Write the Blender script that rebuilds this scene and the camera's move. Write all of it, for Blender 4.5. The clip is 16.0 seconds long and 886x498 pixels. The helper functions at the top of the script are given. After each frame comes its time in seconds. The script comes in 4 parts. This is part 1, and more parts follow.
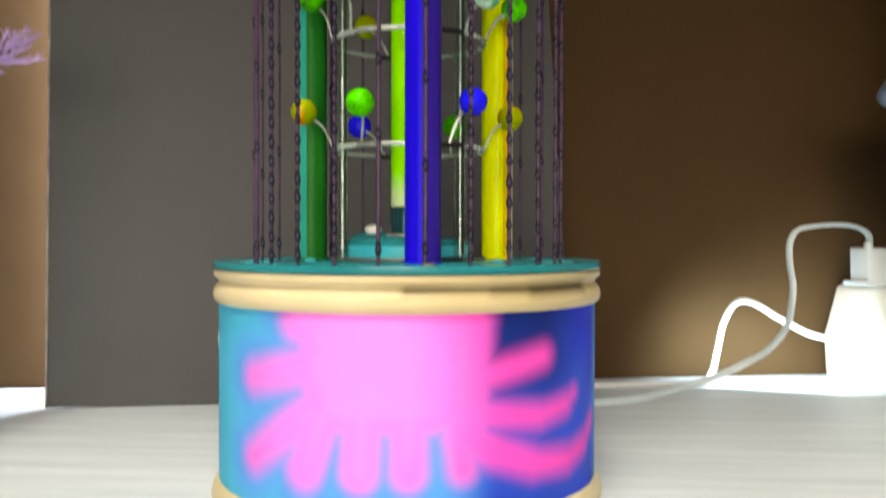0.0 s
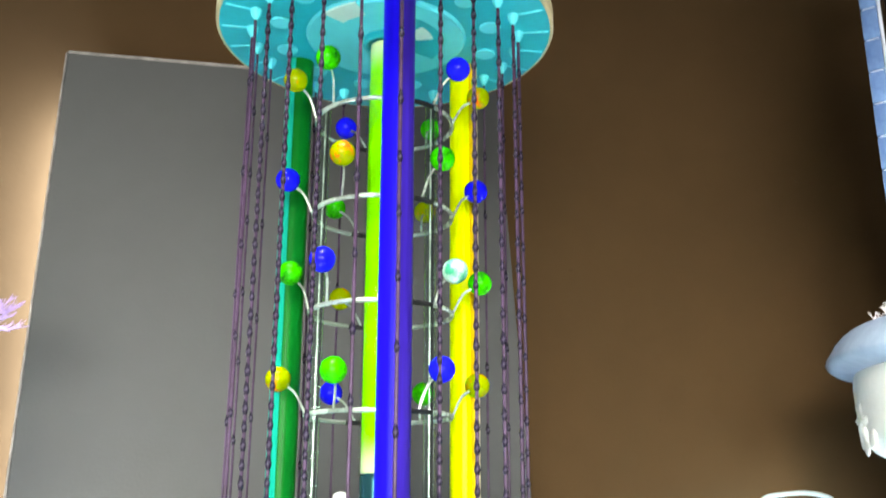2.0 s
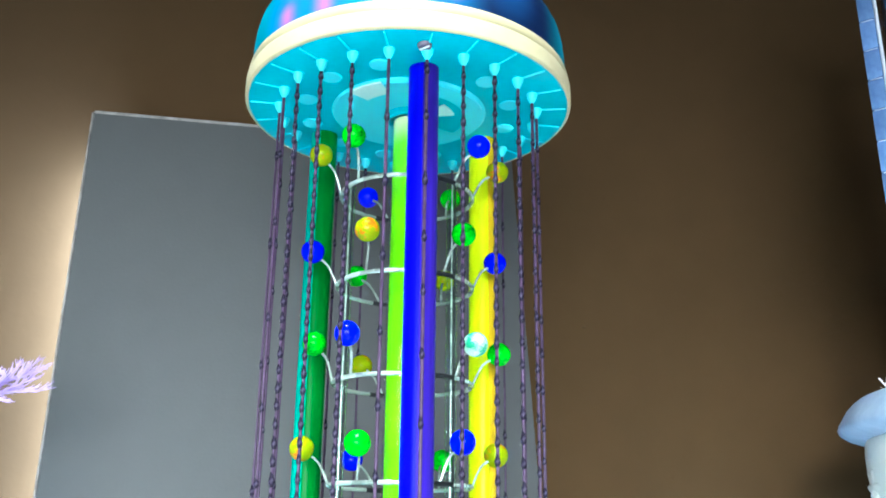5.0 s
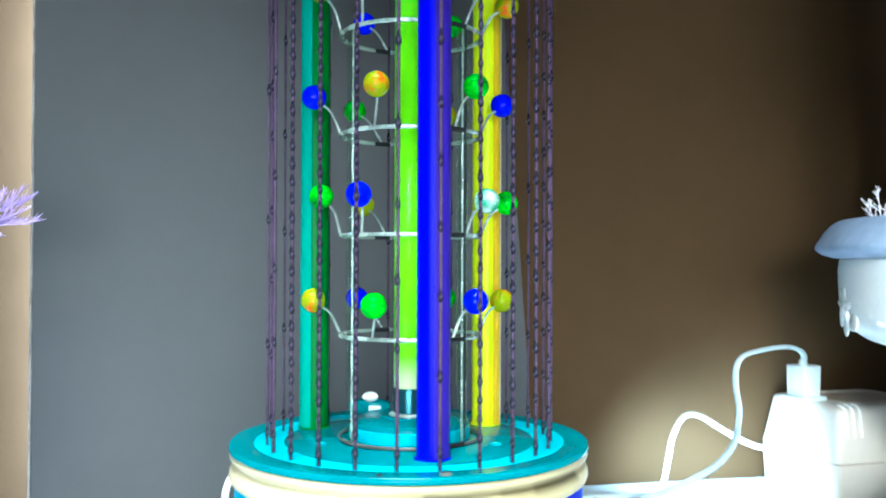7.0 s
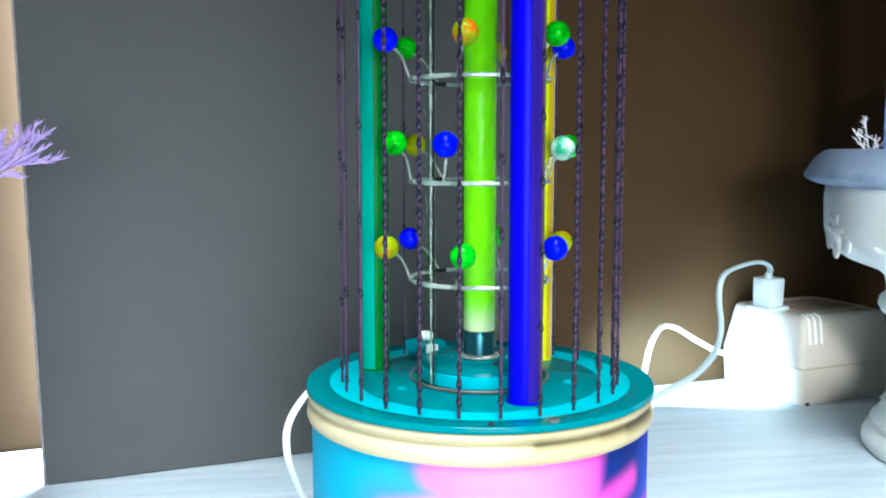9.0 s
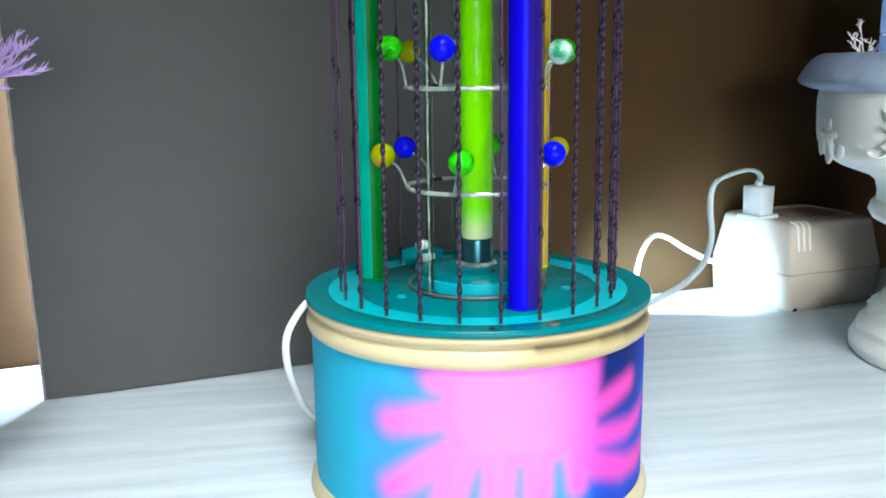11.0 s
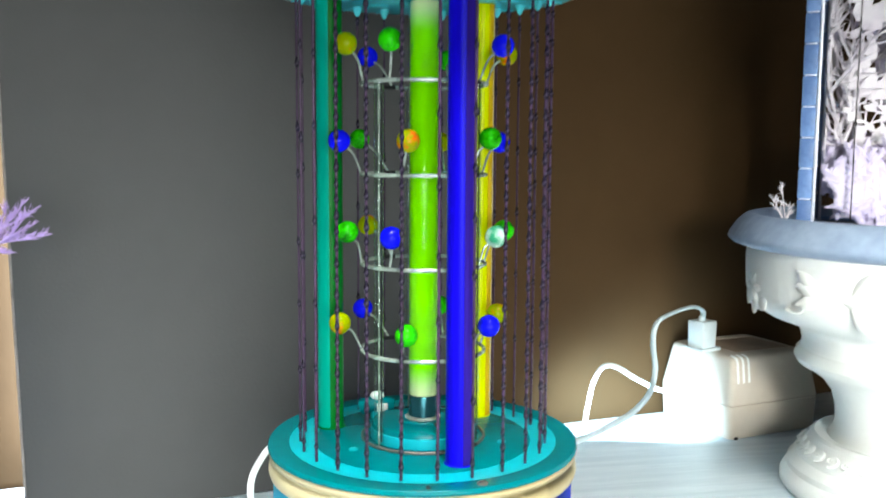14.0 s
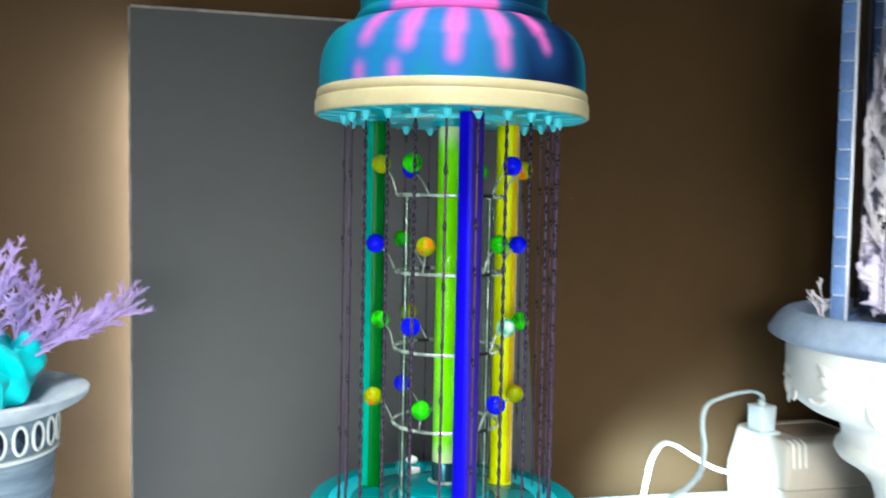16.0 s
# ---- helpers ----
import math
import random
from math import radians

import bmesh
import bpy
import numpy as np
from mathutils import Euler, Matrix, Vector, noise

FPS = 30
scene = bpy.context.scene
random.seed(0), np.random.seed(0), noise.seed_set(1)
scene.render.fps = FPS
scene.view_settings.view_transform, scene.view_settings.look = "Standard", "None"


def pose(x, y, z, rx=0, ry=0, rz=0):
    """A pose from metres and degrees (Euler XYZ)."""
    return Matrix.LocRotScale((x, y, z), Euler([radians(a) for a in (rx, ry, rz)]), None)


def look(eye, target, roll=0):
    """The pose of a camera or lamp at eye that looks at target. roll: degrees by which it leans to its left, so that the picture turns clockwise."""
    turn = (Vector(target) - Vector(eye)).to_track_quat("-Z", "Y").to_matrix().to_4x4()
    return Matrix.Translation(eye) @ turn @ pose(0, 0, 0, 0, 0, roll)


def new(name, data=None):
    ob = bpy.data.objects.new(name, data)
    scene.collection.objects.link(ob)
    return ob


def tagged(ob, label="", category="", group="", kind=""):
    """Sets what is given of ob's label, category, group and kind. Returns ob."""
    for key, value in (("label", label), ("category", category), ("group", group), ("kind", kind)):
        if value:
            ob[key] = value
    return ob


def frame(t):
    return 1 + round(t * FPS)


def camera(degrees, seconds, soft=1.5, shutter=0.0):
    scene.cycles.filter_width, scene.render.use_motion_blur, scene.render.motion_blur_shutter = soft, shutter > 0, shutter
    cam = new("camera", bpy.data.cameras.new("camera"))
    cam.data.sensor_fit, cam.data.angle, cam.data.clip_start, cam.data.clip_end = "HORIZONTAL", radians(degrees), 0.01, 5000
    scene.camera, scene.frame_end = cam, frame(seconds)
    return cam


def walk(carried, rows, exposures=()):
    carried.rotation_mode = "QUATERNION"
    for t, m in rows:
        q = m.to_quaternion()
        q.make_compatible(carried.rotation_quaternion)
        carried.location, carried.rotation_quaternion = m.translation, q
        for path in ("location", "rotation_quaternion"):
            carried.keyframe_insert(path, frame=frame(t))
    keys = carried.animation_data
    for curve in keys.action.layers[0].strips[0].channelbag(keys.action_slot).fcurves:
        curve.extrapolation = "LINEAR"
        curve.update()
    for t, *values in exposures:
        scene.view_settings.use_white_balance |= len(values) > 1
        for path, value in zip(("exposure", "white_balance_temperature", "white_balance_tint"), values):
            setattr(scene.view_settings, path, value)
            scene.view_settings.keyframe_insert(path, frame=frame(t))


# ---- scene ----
cam = camera(51.9, 16.0, 1.8, 0.7)
EXPOSURES = [
    (0, -0.88, 8700, 14), (0.5, -0.56, 8500, 14), (1, -0.08, 8300, 12), (2, 0.56, 7300, 4), (3, 0.64, 6400, 0), (5.5, 0.64, 5800, -3), (6.5, 0.38, 5700, -4), (7.5, 0.00, 5600, -4), (8.5, -0.14, 5900, -1), (9.2, -0.34, 6000, 3), (10.2, -0.56, 6300, 6),
    (12.3, -0.80, 6700, 6), (14, -0.36, 6800, 3), (16, -0.30, 6600, 2),
]
PATH = [
    (0, (0.059, -0.51, 0.141), (-0.095, 1.484, 0.108), 0.1),
    (0.5, (0.06, -0.513, 0.14), (-0.115, 1.473, 0.293), -0.1),
    (1, (0.058, -0.518, 0.14), (-0.068, 1.45, 0.474), 0.8),
    (1.5, (0.06, -0.524, 0.139), (-0.046, 1.417, 0.609), 0.6),
    (2, (0.059, -0.529, 0.139), (-0.021, 1.395, 0.681), 0.1),
    (3, (0.056, -0.537, 0.142), (-0.016, 1.347, 0.812), 0.3),
    (5.3, (0.049, -0.552, 0.162), (-0.052, 1.357, 0.749), 0.8),
    (5.5, (0.044, -0.553, 0.167), (-0.056, 1.378, 0.678), 1.0),
    (6, (0.043, -0.561, 0.188), (-0.075, 1.41, 0.502), 0.5),
    (6.5, (0.042, -0.567, 0.205), (-0.081, 1.423, 0.361), 1.7),
    (7, (0.014, -0.554, 0.233), (0.035, 1.446, 0.259), 0.2),
    (7.5, (-0.046, -0.553, 0.25), (0.038, 1.444, 0.192), -0.6),
    (8, (-0.087, -0.546, 0.256), (0.044, 1.446, 0.135), 0.7),
    (8.5, (-0.099, -0.547, 0.263), (0.108, 1.433, 0.073), 0.9),
    (9, (-0.105, -0.548, 0.268), (0.19, 1.418, 0.048), -0.0),
    (9.5, (-0.109, -0.549, 0.266), (0.216, 1.406, -0.003), -0.7),
    (10, (-0.11, -0.546, 0.262), (0.21, 1.394, -0.104), -0.7),
    (10.2, (-0.11, -0.545, 0.26), (0.21, 1.389, -0.137), -0.7),
    (12.3, (-0.12, -0.546, 0.275), (0.256, 1.382, -0.099), 0.7),
    (12.5, (-0.12, -0.546, 0.279), (0.267, 1.385, -0.068), 1.2),
    (13, (-0.12, -0.55, 0.287), (0.287, 1.389, 0.009), 1.8),
    (13.5, (-0.116, -0.57, 0.304), (0.287, 1.373, 0.055), 1.5),
    (14, (-0.098, -0.614, 0.326), (0.257, 1.342, 0.108), 0.4),
    (14.5, (-0.086, -0.67, 0.335), (0.231, 1.296, 0.148), 0.9),
    (15, (-0.073, -0.705, 0.351), (0.182, 1.272, 0.18), 1.0),
    (15.5, (-0.053, -0.732, 0.36), (0.135, 1.254, 0.217), 1.1),
    (16, (-0.01, -0.726, 0.362), (0.005, 1.272, 0.266), 1.2),
]
walk(cam, [(t, look(eye, target, roll)) for t, eye, target, roll in PATH], EXPOSURES)
# ---- light ----
world = bpy.data.worlds.new("world")
world.use_nodes = True
scene.world = world
world.node_tree.nodes["Background"].inputs[0].default_value = (0.75, 0.85, 1.0, 1)
world.node_tree.nodes["Background"].inputs[1].default_value = 0.6


def lamp(name, kind, at, to, watts, colour, size=0.1, size_y=None, cone=0, blend=0.5, spread=180):
    data = bpy.data.lights.new(name, kind)
    data.energy, data.color = watts, colour
    if kind == "AREA":
        data.shape, data.size, data.size_y = "RECTANGLE", size, size_y or size
        data.spread = radians(spread)
    else:
        data.shadow_soft_size = size
    if kind == "SPOT":
        data.spot_size, data.spot_blend = radians(cone), blend
    ob = new(name, data)
    ob.matrix_world = look(at, to)
    return ob


# overhead and front fills added as general light; neither source is seen
lamp("overhead_fill", "AREA", (-0.1, -0.85, 1.86), (-0.05, -0.12, 0), 16, (0.97, 0.98, 1.0), 0.9, spread=44)
lamp("front_fill", "AREA", (-0.06, -2.0, 0.18), (-0.14, 0.2, -0.14), 12.5, (0.96, 0.98, 1.0), 1.8, 0.8, spread=62)
# added unseen fills: cool strip behind board, urn spot, low glow beside power block
lamp("board_gap_fill", "AREA", (-0.300, 0.284, 0.268), (-0.62, 0.255, 0.26), 9.5, (0.58, 0.72, 1.0), 0.010, 0.48)
lamp("urn_fill_spot", "SPOT", (0.22, -0.95, 0.40), (0.55, 0.22, 0.20), 124, (1.0, 0.98, 0.95), 0.14, cone=25, blend=1.0)
lamp("block_side_fill", "AREA", (0.292, 0.332, 0.040), (0.318, 0.430, 0.006), 1.2, (0.54, 0.78, 1.0), 0.13, 0.05, spread=150)

# ---- materials ----


def material(name, colour, rough=0.5, metal=0.0, vary=0.12, scale=30.0, bump=0.0, bump_scale=200.0, second=None, coat=0.0,
             stretch=(1, 1, 1), trans=0.0, per_piece=0.0, detail=4.0, stops=(0.42, 0.92), spec=0.22, ends=None):
    m = bpy.data.materials.new(name)
    m.use_nodes = True
    n, l = m.node_tree.nodes, m.node_tree.links
    b = n["Principled BSDF"]
    b.inputs["Roughness"].default_value, b.inputs["Metallic"].default_value = rough, metal
    b.inputs["Coat Weight"].default_value = coat
    b.inputs["Specular IOR Level"].default_value = spec
    b.inputs["Transmission Weight"].default_value = trans
    co, mp = n.new("ShaderNodeTexCoord"), n.new("ShaderNodeMapping")
    mp.inputs["Scale"].default_value = stretch
    l.new(co.outputs["Object"], mp.inputs[0])
    big, fine = n.new("ShaderNodeTexNoise"), n.new("ShaderNodeTexNoise")
    big.inputs["Scale"].default_value, fine.inputs["Scale"].default_value = scale, scale * 9
    big.inputs["Detail"].default_value = detail
    for t in (big, fine):
        l.new(mp.outputs[0], t.inputs["Vector"])
    add = n.new("ShaderNodeMath")
    add.operation = "MULTIPLY_ADD"
    add.inputs[1].default_value = 0.35
    l.new(fine.outputs["Fac"], add.inputs[0])
    l.new(big.outputs["Fac"], add.inputs[2])
    ramp = n.new("ShaderNodeValToRGB")
    ramp.color_ramp.elements[0].position, ramp.color_ramp.elements[1].position = stops
    dark = [c * (1 - vary) for c in colour]
    light = second or [min(1, c * (1 + vary)) for c in colour]
    ramp.color_ramp.elements[0].color, ramp.color_ramp.elements[1].color = (*dark, 1), (*light, 1)
    l.new(add.outputs[0], ramp.inputs[0])
    out = ramp.outputs[0]
    if per_piece:
        info, hsv, k = n.new("ShaderNodeObjectInfo"), n.new("ShaderNodeHueSaturation"), n.new("ShaderNodeMapRange")
        k.inputs["To Min"].default_value, k.inputs["To Max"].default_value = 1 - per_piece, 1 + per_piece
        l.new(info.outputs["Random"], k.inputs[0])
        l.new(k.outputs[0], hsv.inputs["Value"])
        l.new(out, hsv.inputs["Color"])
        out = hsv.outputs[0]
    if ends:
        # the dye thins out towards both ends
        pale, low, high, reach = ends
        xyz, mid, k, mix = n.new("ShaderNodeSeparateXYZ"), n.new("ShaderNodeMath"), n.new("ShaderNodeMapRange"), n.new("ShaderNodeMix")
        mid.operation, mix.data_type = "PINGPONG", "RGBA"
        mid.inputs[1].default_value = (high - low) / 2
        off = n.new("ShaderNodeMath")
        off.operation = "SUBTRACT"
        off.inputs[1].default_value = low
        l.new(co.outputs["Object"], xyz.inputs[0])
        l.new(xyz.outputs["Z"], off.inputs[0])
        l.new(off.outputs[0], mid.inputs[0])
        k.inputs["From Min"].default_value, k.inputs["From Max"].default_value = 0.0, reach
        k.interpolation_type = "SMOOTHSTEP"
        l.new(mid.outputs[0], k.inputs[0])
        l.new(k.outputs[0], mix.inputs[0])
        mix.inputs[6].default_value = (*pale, 1)
        l.new(out, mix.inputs[7])
        out = mix.outputs[2]
    l.new(out, b.inputs["Base Color"])
    rr = n.new("ShaderNodeMapRange")
    rr.inputs["To Min"].default_value, rr.inputs["To Max"].default_value = rough * 0.8, min(1, rough * 1.25)
    l.new(big.outputs["Fac"], rr.inputs[0])
    l.new(rr.outputs[0], b.inputs["Roughness"])
    if bump:
        t, bp = n.new("ShaderNodeTexNoise"), n.new("ShaderNodeBump")
        t.inputs["Scale"].default_value, t.inputs["Detail"].default_value = bump_scale, 5
        bp.inputs["Strength"].default_value, bp.inputs["Distance"].default_value = bump, 0.002
        l.new(mp.outputs[0], t.inputs["Vector"])
        l.new(t.outputs["Fac"], bp.inputs["Height"])
        l.new(bp.outputs[0], b.inputs["Normal"])
    return m


def printed(name, base, halo, ink, tint, core, rough=0.6, spec=0.15, dusk=None):
    """Printed sheet: the mesh's own values say where the ink, its soft edge and the darker tint lie."""
    m = bpy.data.materials.new(name)
    m.use_nodes = True
    n, l = m.node_tree.nodes, m.node_tree.links
    b = n["Principled BSDF"]
    b.inputs["Roughness"].default_value, b.inputs["Specular IOR Level"].default_value = rough, spec
    col = None
    for key, c in (("tint", tint), ("halo", halo), ("dusk", dusk or tint), ("ink", ink), ("core", core)):
        a, mix = n.new("ShaderNodeAttribute"), n.new("ShaderNodeMix")
        a.attribute_name, mix.data_type = key, "RGBA"
        l.new(a.outputs["Fac"], mix.inputs[0])
        if col is None:
            mix.inputs[6].default_value = (*base, 1)
        else:
            l.new(col, mix.inputs[6])
        mix.inputs[7].default_value = (*c, 1)
        col = mix.outputs[2]
    co, t, hsv, k = n.new("ShaderNodeTexCoord"), n.new("ShaderNodeTexNoise"), n.new("ShaderNodeHueSaturation"), n.new("ShaderNodeMapRange")
    t.inputs["Scale"].default_value = 60
    l.new(co.outputs["Object"], t.inputs["Vector"])
    k.inputs["To Min"].default_value, k.inputs["To Max"].default_value = 0.93, 1.07
    l.new(t.outputs["Fac"], k.inputs[0])
    l.new(k.outputs[0], hsv.inputs["Value"])
    l.new(col, hsv.inputs["Color"])
    l.new(hsv.outputs[0], b.inputs["Base Color"])
    return m


def clear(name, tint, gloss=0.35):
    m = bpy.data.materials.new(name)
    m.use_nodes = True
    n, l = m.node_tree.nodes, m.node_tree.links
    n.remove(n["Principled BSDF"])
    tr, gl, mx, lw, pw = (n.new("ShaderNode" + k) for k in ("BsdfTransparent", "BsdfGlossy", "MixShader", "LayerWeight", "Math"))
    tr.inputs[0].default_value, gl.inputs["Roughness"].default_value = (*tint, 1), 0.05
    pw.operation = "MULTIPLY_ADD"
    pw.inputs[1].default_value, pw.inputs[2].default_value = gloss, 0.012
    lw.inputs["Blend"].default_value = 0.25
    l.new(lw.outputs["Facing"], pw.inputs[0])
    l.new(pw.outputs[0], mx.inputs[0])
    l.new(tr.outputs[0], mx.inputs[1])
    l.new(gl.outputs[0], mx.inputs[2])
    l.new(mx.outputs[0], n["Material Output"].inputs[0])
    return m


M_WALL = material("brown wall paint", (0.061, 0.034, 0.0148), 0.85, vary=0.12, scale=3, bump=0.12, bump_scale=90, spec=0.10)
M_PLAIN = material("plain pale wall", (0.27, 0.27, 0.26), 0.9, scale=2)
M_TABLE = material("limed pale tabletop", (0.50, 0.60, 0.67), 0.42, vary=0.09, scale=9, second=(0.68, 0.76, 0.81), stretch=(0.5, 7, 1), bump=0.12, bump_scale=120)
M_FLOOR = material("pale boards", (0.4, 0.38, 0.36), 0.6, scale=4)
M_BOARD = material("matt grey board", (0.083, 0.084, 0.085), 0.8, vary=0.06, scale=4, bump=0.10, bump_scale=300, spec=0.12)
M_BOARD_EDGE = material("raw board edge", (0.24, 0.22, 0.21), 0.8, vary=0.5, scale=60, bump=0.6, bump_scale=160)
M_TEAL = material("teal moulded plastic", (0.0, 0.165, 0.190), 0.22, vary=0.14, scale=20, spec=0.14)
M_CYAN = material("cyan moulded plastic", (0.006, 0.37, 0.45), 0.30, vary=0.12, scale=25, spec=0.2)
M_CYAN_PALE = material("pale cyan moulding", (0.09, 0.62, 0.70), 0.35, vary=0.08, scale=25)
M_GLINT = material("whitish cyan painted glint", (0.55, 0.74, 0.70), 0.4, vary=0.08, scale=40)
M_SCREW = material("dull mauve screw metal", (0.13, 0.11, 0.14), 0.4, metal=0.3, vary=0.3, scale=90)
M_BRASS = material("cream lacquered band", (0.53, 0.46, 0.28), 0.38, metal=0.10, vary=0.10, scale=18)
M_STEEL = material("dark blued steel", (0.03, 0.12, 0.15), 0.22, metal=0.7, scale=60)
M_WIRE = material("pale grey green wire", (0.40, 0.46, 0.41), 0.26, metal=0.35, vary=0.5, scale=90)
M_ROD = material("dull steel core", (0.12, 0.13, 0.12), 0.4, metal=0.3, scale=80)
M_BLACK = material("black rubber mark", (0.012, 0.012, 0.014), 0.5, scale=60)
M_WHITE = material("white plastic", (0.86, 0.87, 0.86), 0.4, vary=0.03, scale=30)
M_BLOCK = material("cream white plastic shell", (0.60, 0.53, 0.455), 0.5, vary=0.06, scale=14, bump=0.08, bump_scale=900)
M_PANELTOP = material("taupe label sheet", (0.42, 0.32, 0.24), 0.5, vary=0.25, scale=30)
M_PLUG = material("bluish white plug", (0.68, 0.78, 0.82), 0.4, vary=0.05, scale=40)
M_CORD = material("white cord sheath", (0.70, 0.73, 0.73), 0.5, vary=0.05, scale=60)
M_FLATCORD = material("pale grey blue cord sheath", (0.52, 0.62, 0.65), 0.45, vary=0.06, scale=60)
M_BLUE = material("blue tube", (0.004, 0.001, 0.56), 0.32, vary=0.35, scale=34, stretch=(1, 1, 0.05), spec=0.06)
# violet, amber and jade hold the tubes' light and shade as colour
M_VIOLET = material("violet side shade", (0.024, 0.010, 0.22), 0.30, vary=0.45, scale=40, stretch=(1, 1, 0.04), spec=0.06)
M_LIME = material("lime tube", (0.27, 0.90, 0.0), 0.5, vary=0.10, scale=34, stretch=(1, 1, 0.07), spec=0.04, ends=((0.82, 0.88, 0.52), 0.156, 0.424, 0.021))
M_YELLOW = material("yellow tube", (0.72, 0.80, 0.0), 0.3, vary=0.16, scale=26, stretch=(1, 1, 0.12), spec=0.10)
M_AMBER = material("amber side shade", (0.66, 0.44, 0.01), 0.2, vary=0.15, scale=26, stretch=(1, 1, 0.12))
M_GREEN = material("green tube", (0.0, 0.135, 0.014), 0.3, vary=0.25, scale=26, stretch=(1, 1, 0.12), spec=0.08)
M_JADE = material("jade side light", (0.001, 0.32, 0.23), 0.4, vary=0.12, scale=26, stretch=(1, 1, 0.12), spec=0.06)
M_CLEAR = clear("clear acrylic", (0.86, 0.95, 0.91), 0.45)
M_SLEEVE = clear("thin clear sleeve", (0.975, 1.0, 0.975), 0.22)
M_PANE = clear("clear pane", (0.95, 0.95, 0.97), 0.1)
M_LINE = material("mauve nylon line", (0.046, 0.025, 0.052), 0.3, vary=0.5, scale=70, spec=0.08, second=(0.080, 0.045, 0.095))
M_DROP = material("smoky violet oil drop", (0.005, 0.005, 0.011), 0.26, vary=0.5, scale=300, second=(0.045, 0.034, 0.066), trans=0.2, spec=0.05)
M_MARBLES = {
    "blue": material("blue marble", (0.002, 0.004, 0.86), 0.22, vary=0.30, scale=90, spec=0.12),
    "green": material("green marble", (0.004, 0.33, 0.006), 0.22, vary=0.75, scale=70, second=(0.03, 0.62, 0.004), stops=(0.48, 0.78), spec=0.12),
    "yellow": material("yellow marble", (0.40, 0.50, 0.0), 0.22, vary=0.35, scale=75, second=(0.70, 0.12, 0.004), stops=(0.72, 0.86), spec=0.12),
    "mint": material("mint marble", (0.06, 0.50, 0.26), 0.22, vary=0.3, scale=110, second=(0.66, 0.90, 0.76), stops=(0.60, 0.84), spec=0.12),
}
M_URN = material("white glazed stoneware", (0.87, 0.88, 0.86), 0.5, vary=0.04, scale=14, bump=0.2, bump_scale=150)
M_SLATE = material("blue grey glaze", (0.16, 0.24, 0.40), 0.42, vary=0.22, scale=10, second=(0.34, 0.42, 0.55))
M_RIM = material("pale grey blue glaze", (0.32, 0.40, 0.54), 0.4, vary=0.25, scale=12, second=(0.60, 0.65, 0.69))
M_POT = material("blue grey pot glaze", (0.13, 0.19, 0.29), 0.45, vary=0.3, scale=34, stretch=(0.25, 0.25, 4), second=(0.31, 0.39, 0.48))
M_NAVY = material("dark blue glaze", (0.010, 0.022, 0.055), 0.4, vary=0.5, scale=60, second=(0.10, 0.16, 0.26), stops=(0.6, 1.0))
M_POST = material("blue glazed post tile", (0.09, 0.17, 0.40), 0.3, vary=0.25, scale=26, second=(0.18, 0.30, 0.56), per_piece=0.15)
M_SILVER = material("pale silver edge", (0.74, 0.78, 0.88), 0.35, metal=0.3, scale=40)
M_LILAC = material("lilac dried fronds", (0.52, 0.36, 0.80), 0.7, vary=0.25, scale=16, second=(0.66, 0.50, 0.90))
M_HEATHER = material("pale lavender sprays", (0.66, 0.58, 0.86), 0.7, vary=0.2, scale=18, second=(0.90, 0.86, 0.96))
M_CORAL = material("pale lilac branching", (0.80, 0.73, 0.83), 0.7, vary=0.16, scale=20, second=(0.93, 0.90, 0.91))
M_GEL = material("cyan glass lumps", (0.015, 0.82, 0.90), 0.35, vary=0.16, scale=22, spec=0.3)
M_BASIN = material("bright cyan moulding", (0.004, 0.46, 0.55), 0.30, vary=0.12, scale=25, spec=0.25)
M_BAND = printed("cream lacquer with a brown patch", (0.54, 0.47, 0.29), (0.48, 0.40, 0.22), (0.04, 0.028, 0.005), (0.54, 0.47, 0.29), (0.04, 0.028, 0.005), 0.38, 0.30)
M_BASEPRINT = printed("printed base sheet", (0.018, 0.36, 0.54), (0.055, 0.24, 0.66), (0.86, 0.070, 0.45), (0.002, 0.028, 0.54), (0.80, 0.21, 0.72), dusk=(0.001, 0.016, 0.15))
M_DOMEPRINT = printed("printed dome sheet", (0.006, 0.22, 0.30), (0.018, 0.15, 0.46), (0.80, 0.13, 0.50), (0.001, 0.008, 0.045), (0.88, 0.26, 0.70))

# ---- mesh helpers ----


def mesh_object(name, bm, mat, smooth=True, sharp=40):
    me = bpy.data.meshes.new(name)
    bmesh.ops.recalc_face_normals(bm, faces=bm.faces)
    bm.to_mesh(me)
    bm.free()
    me.materials.append(mat)
    for p in me.polygons:
        p.use_smooth = smooth
    if smooth:
        me.set_sharp_from_angle(angle=radians(sharp))
    return new(name, me)


def part(name, bm, mat, parent, label="", smooth=True, at=None):
    ob = mesh_object(name, bm, mat, smooth)
    ob.parent = parent
    if at is not None:
        ob.matrix_basis = at
    return tagged(ob, label)


def shared(name, me, parent, at):
    ob = new(name, me)
    ob.parent = parent
    ob.matrix_basis = at
    return ob


def thing(name, at, label, category, group="", kind=""):
    ob = new(name)
    ob.matrix_basis = at
    ob.empty_display_size = 0.02
    return tagged(ob, label, category, group, kind)


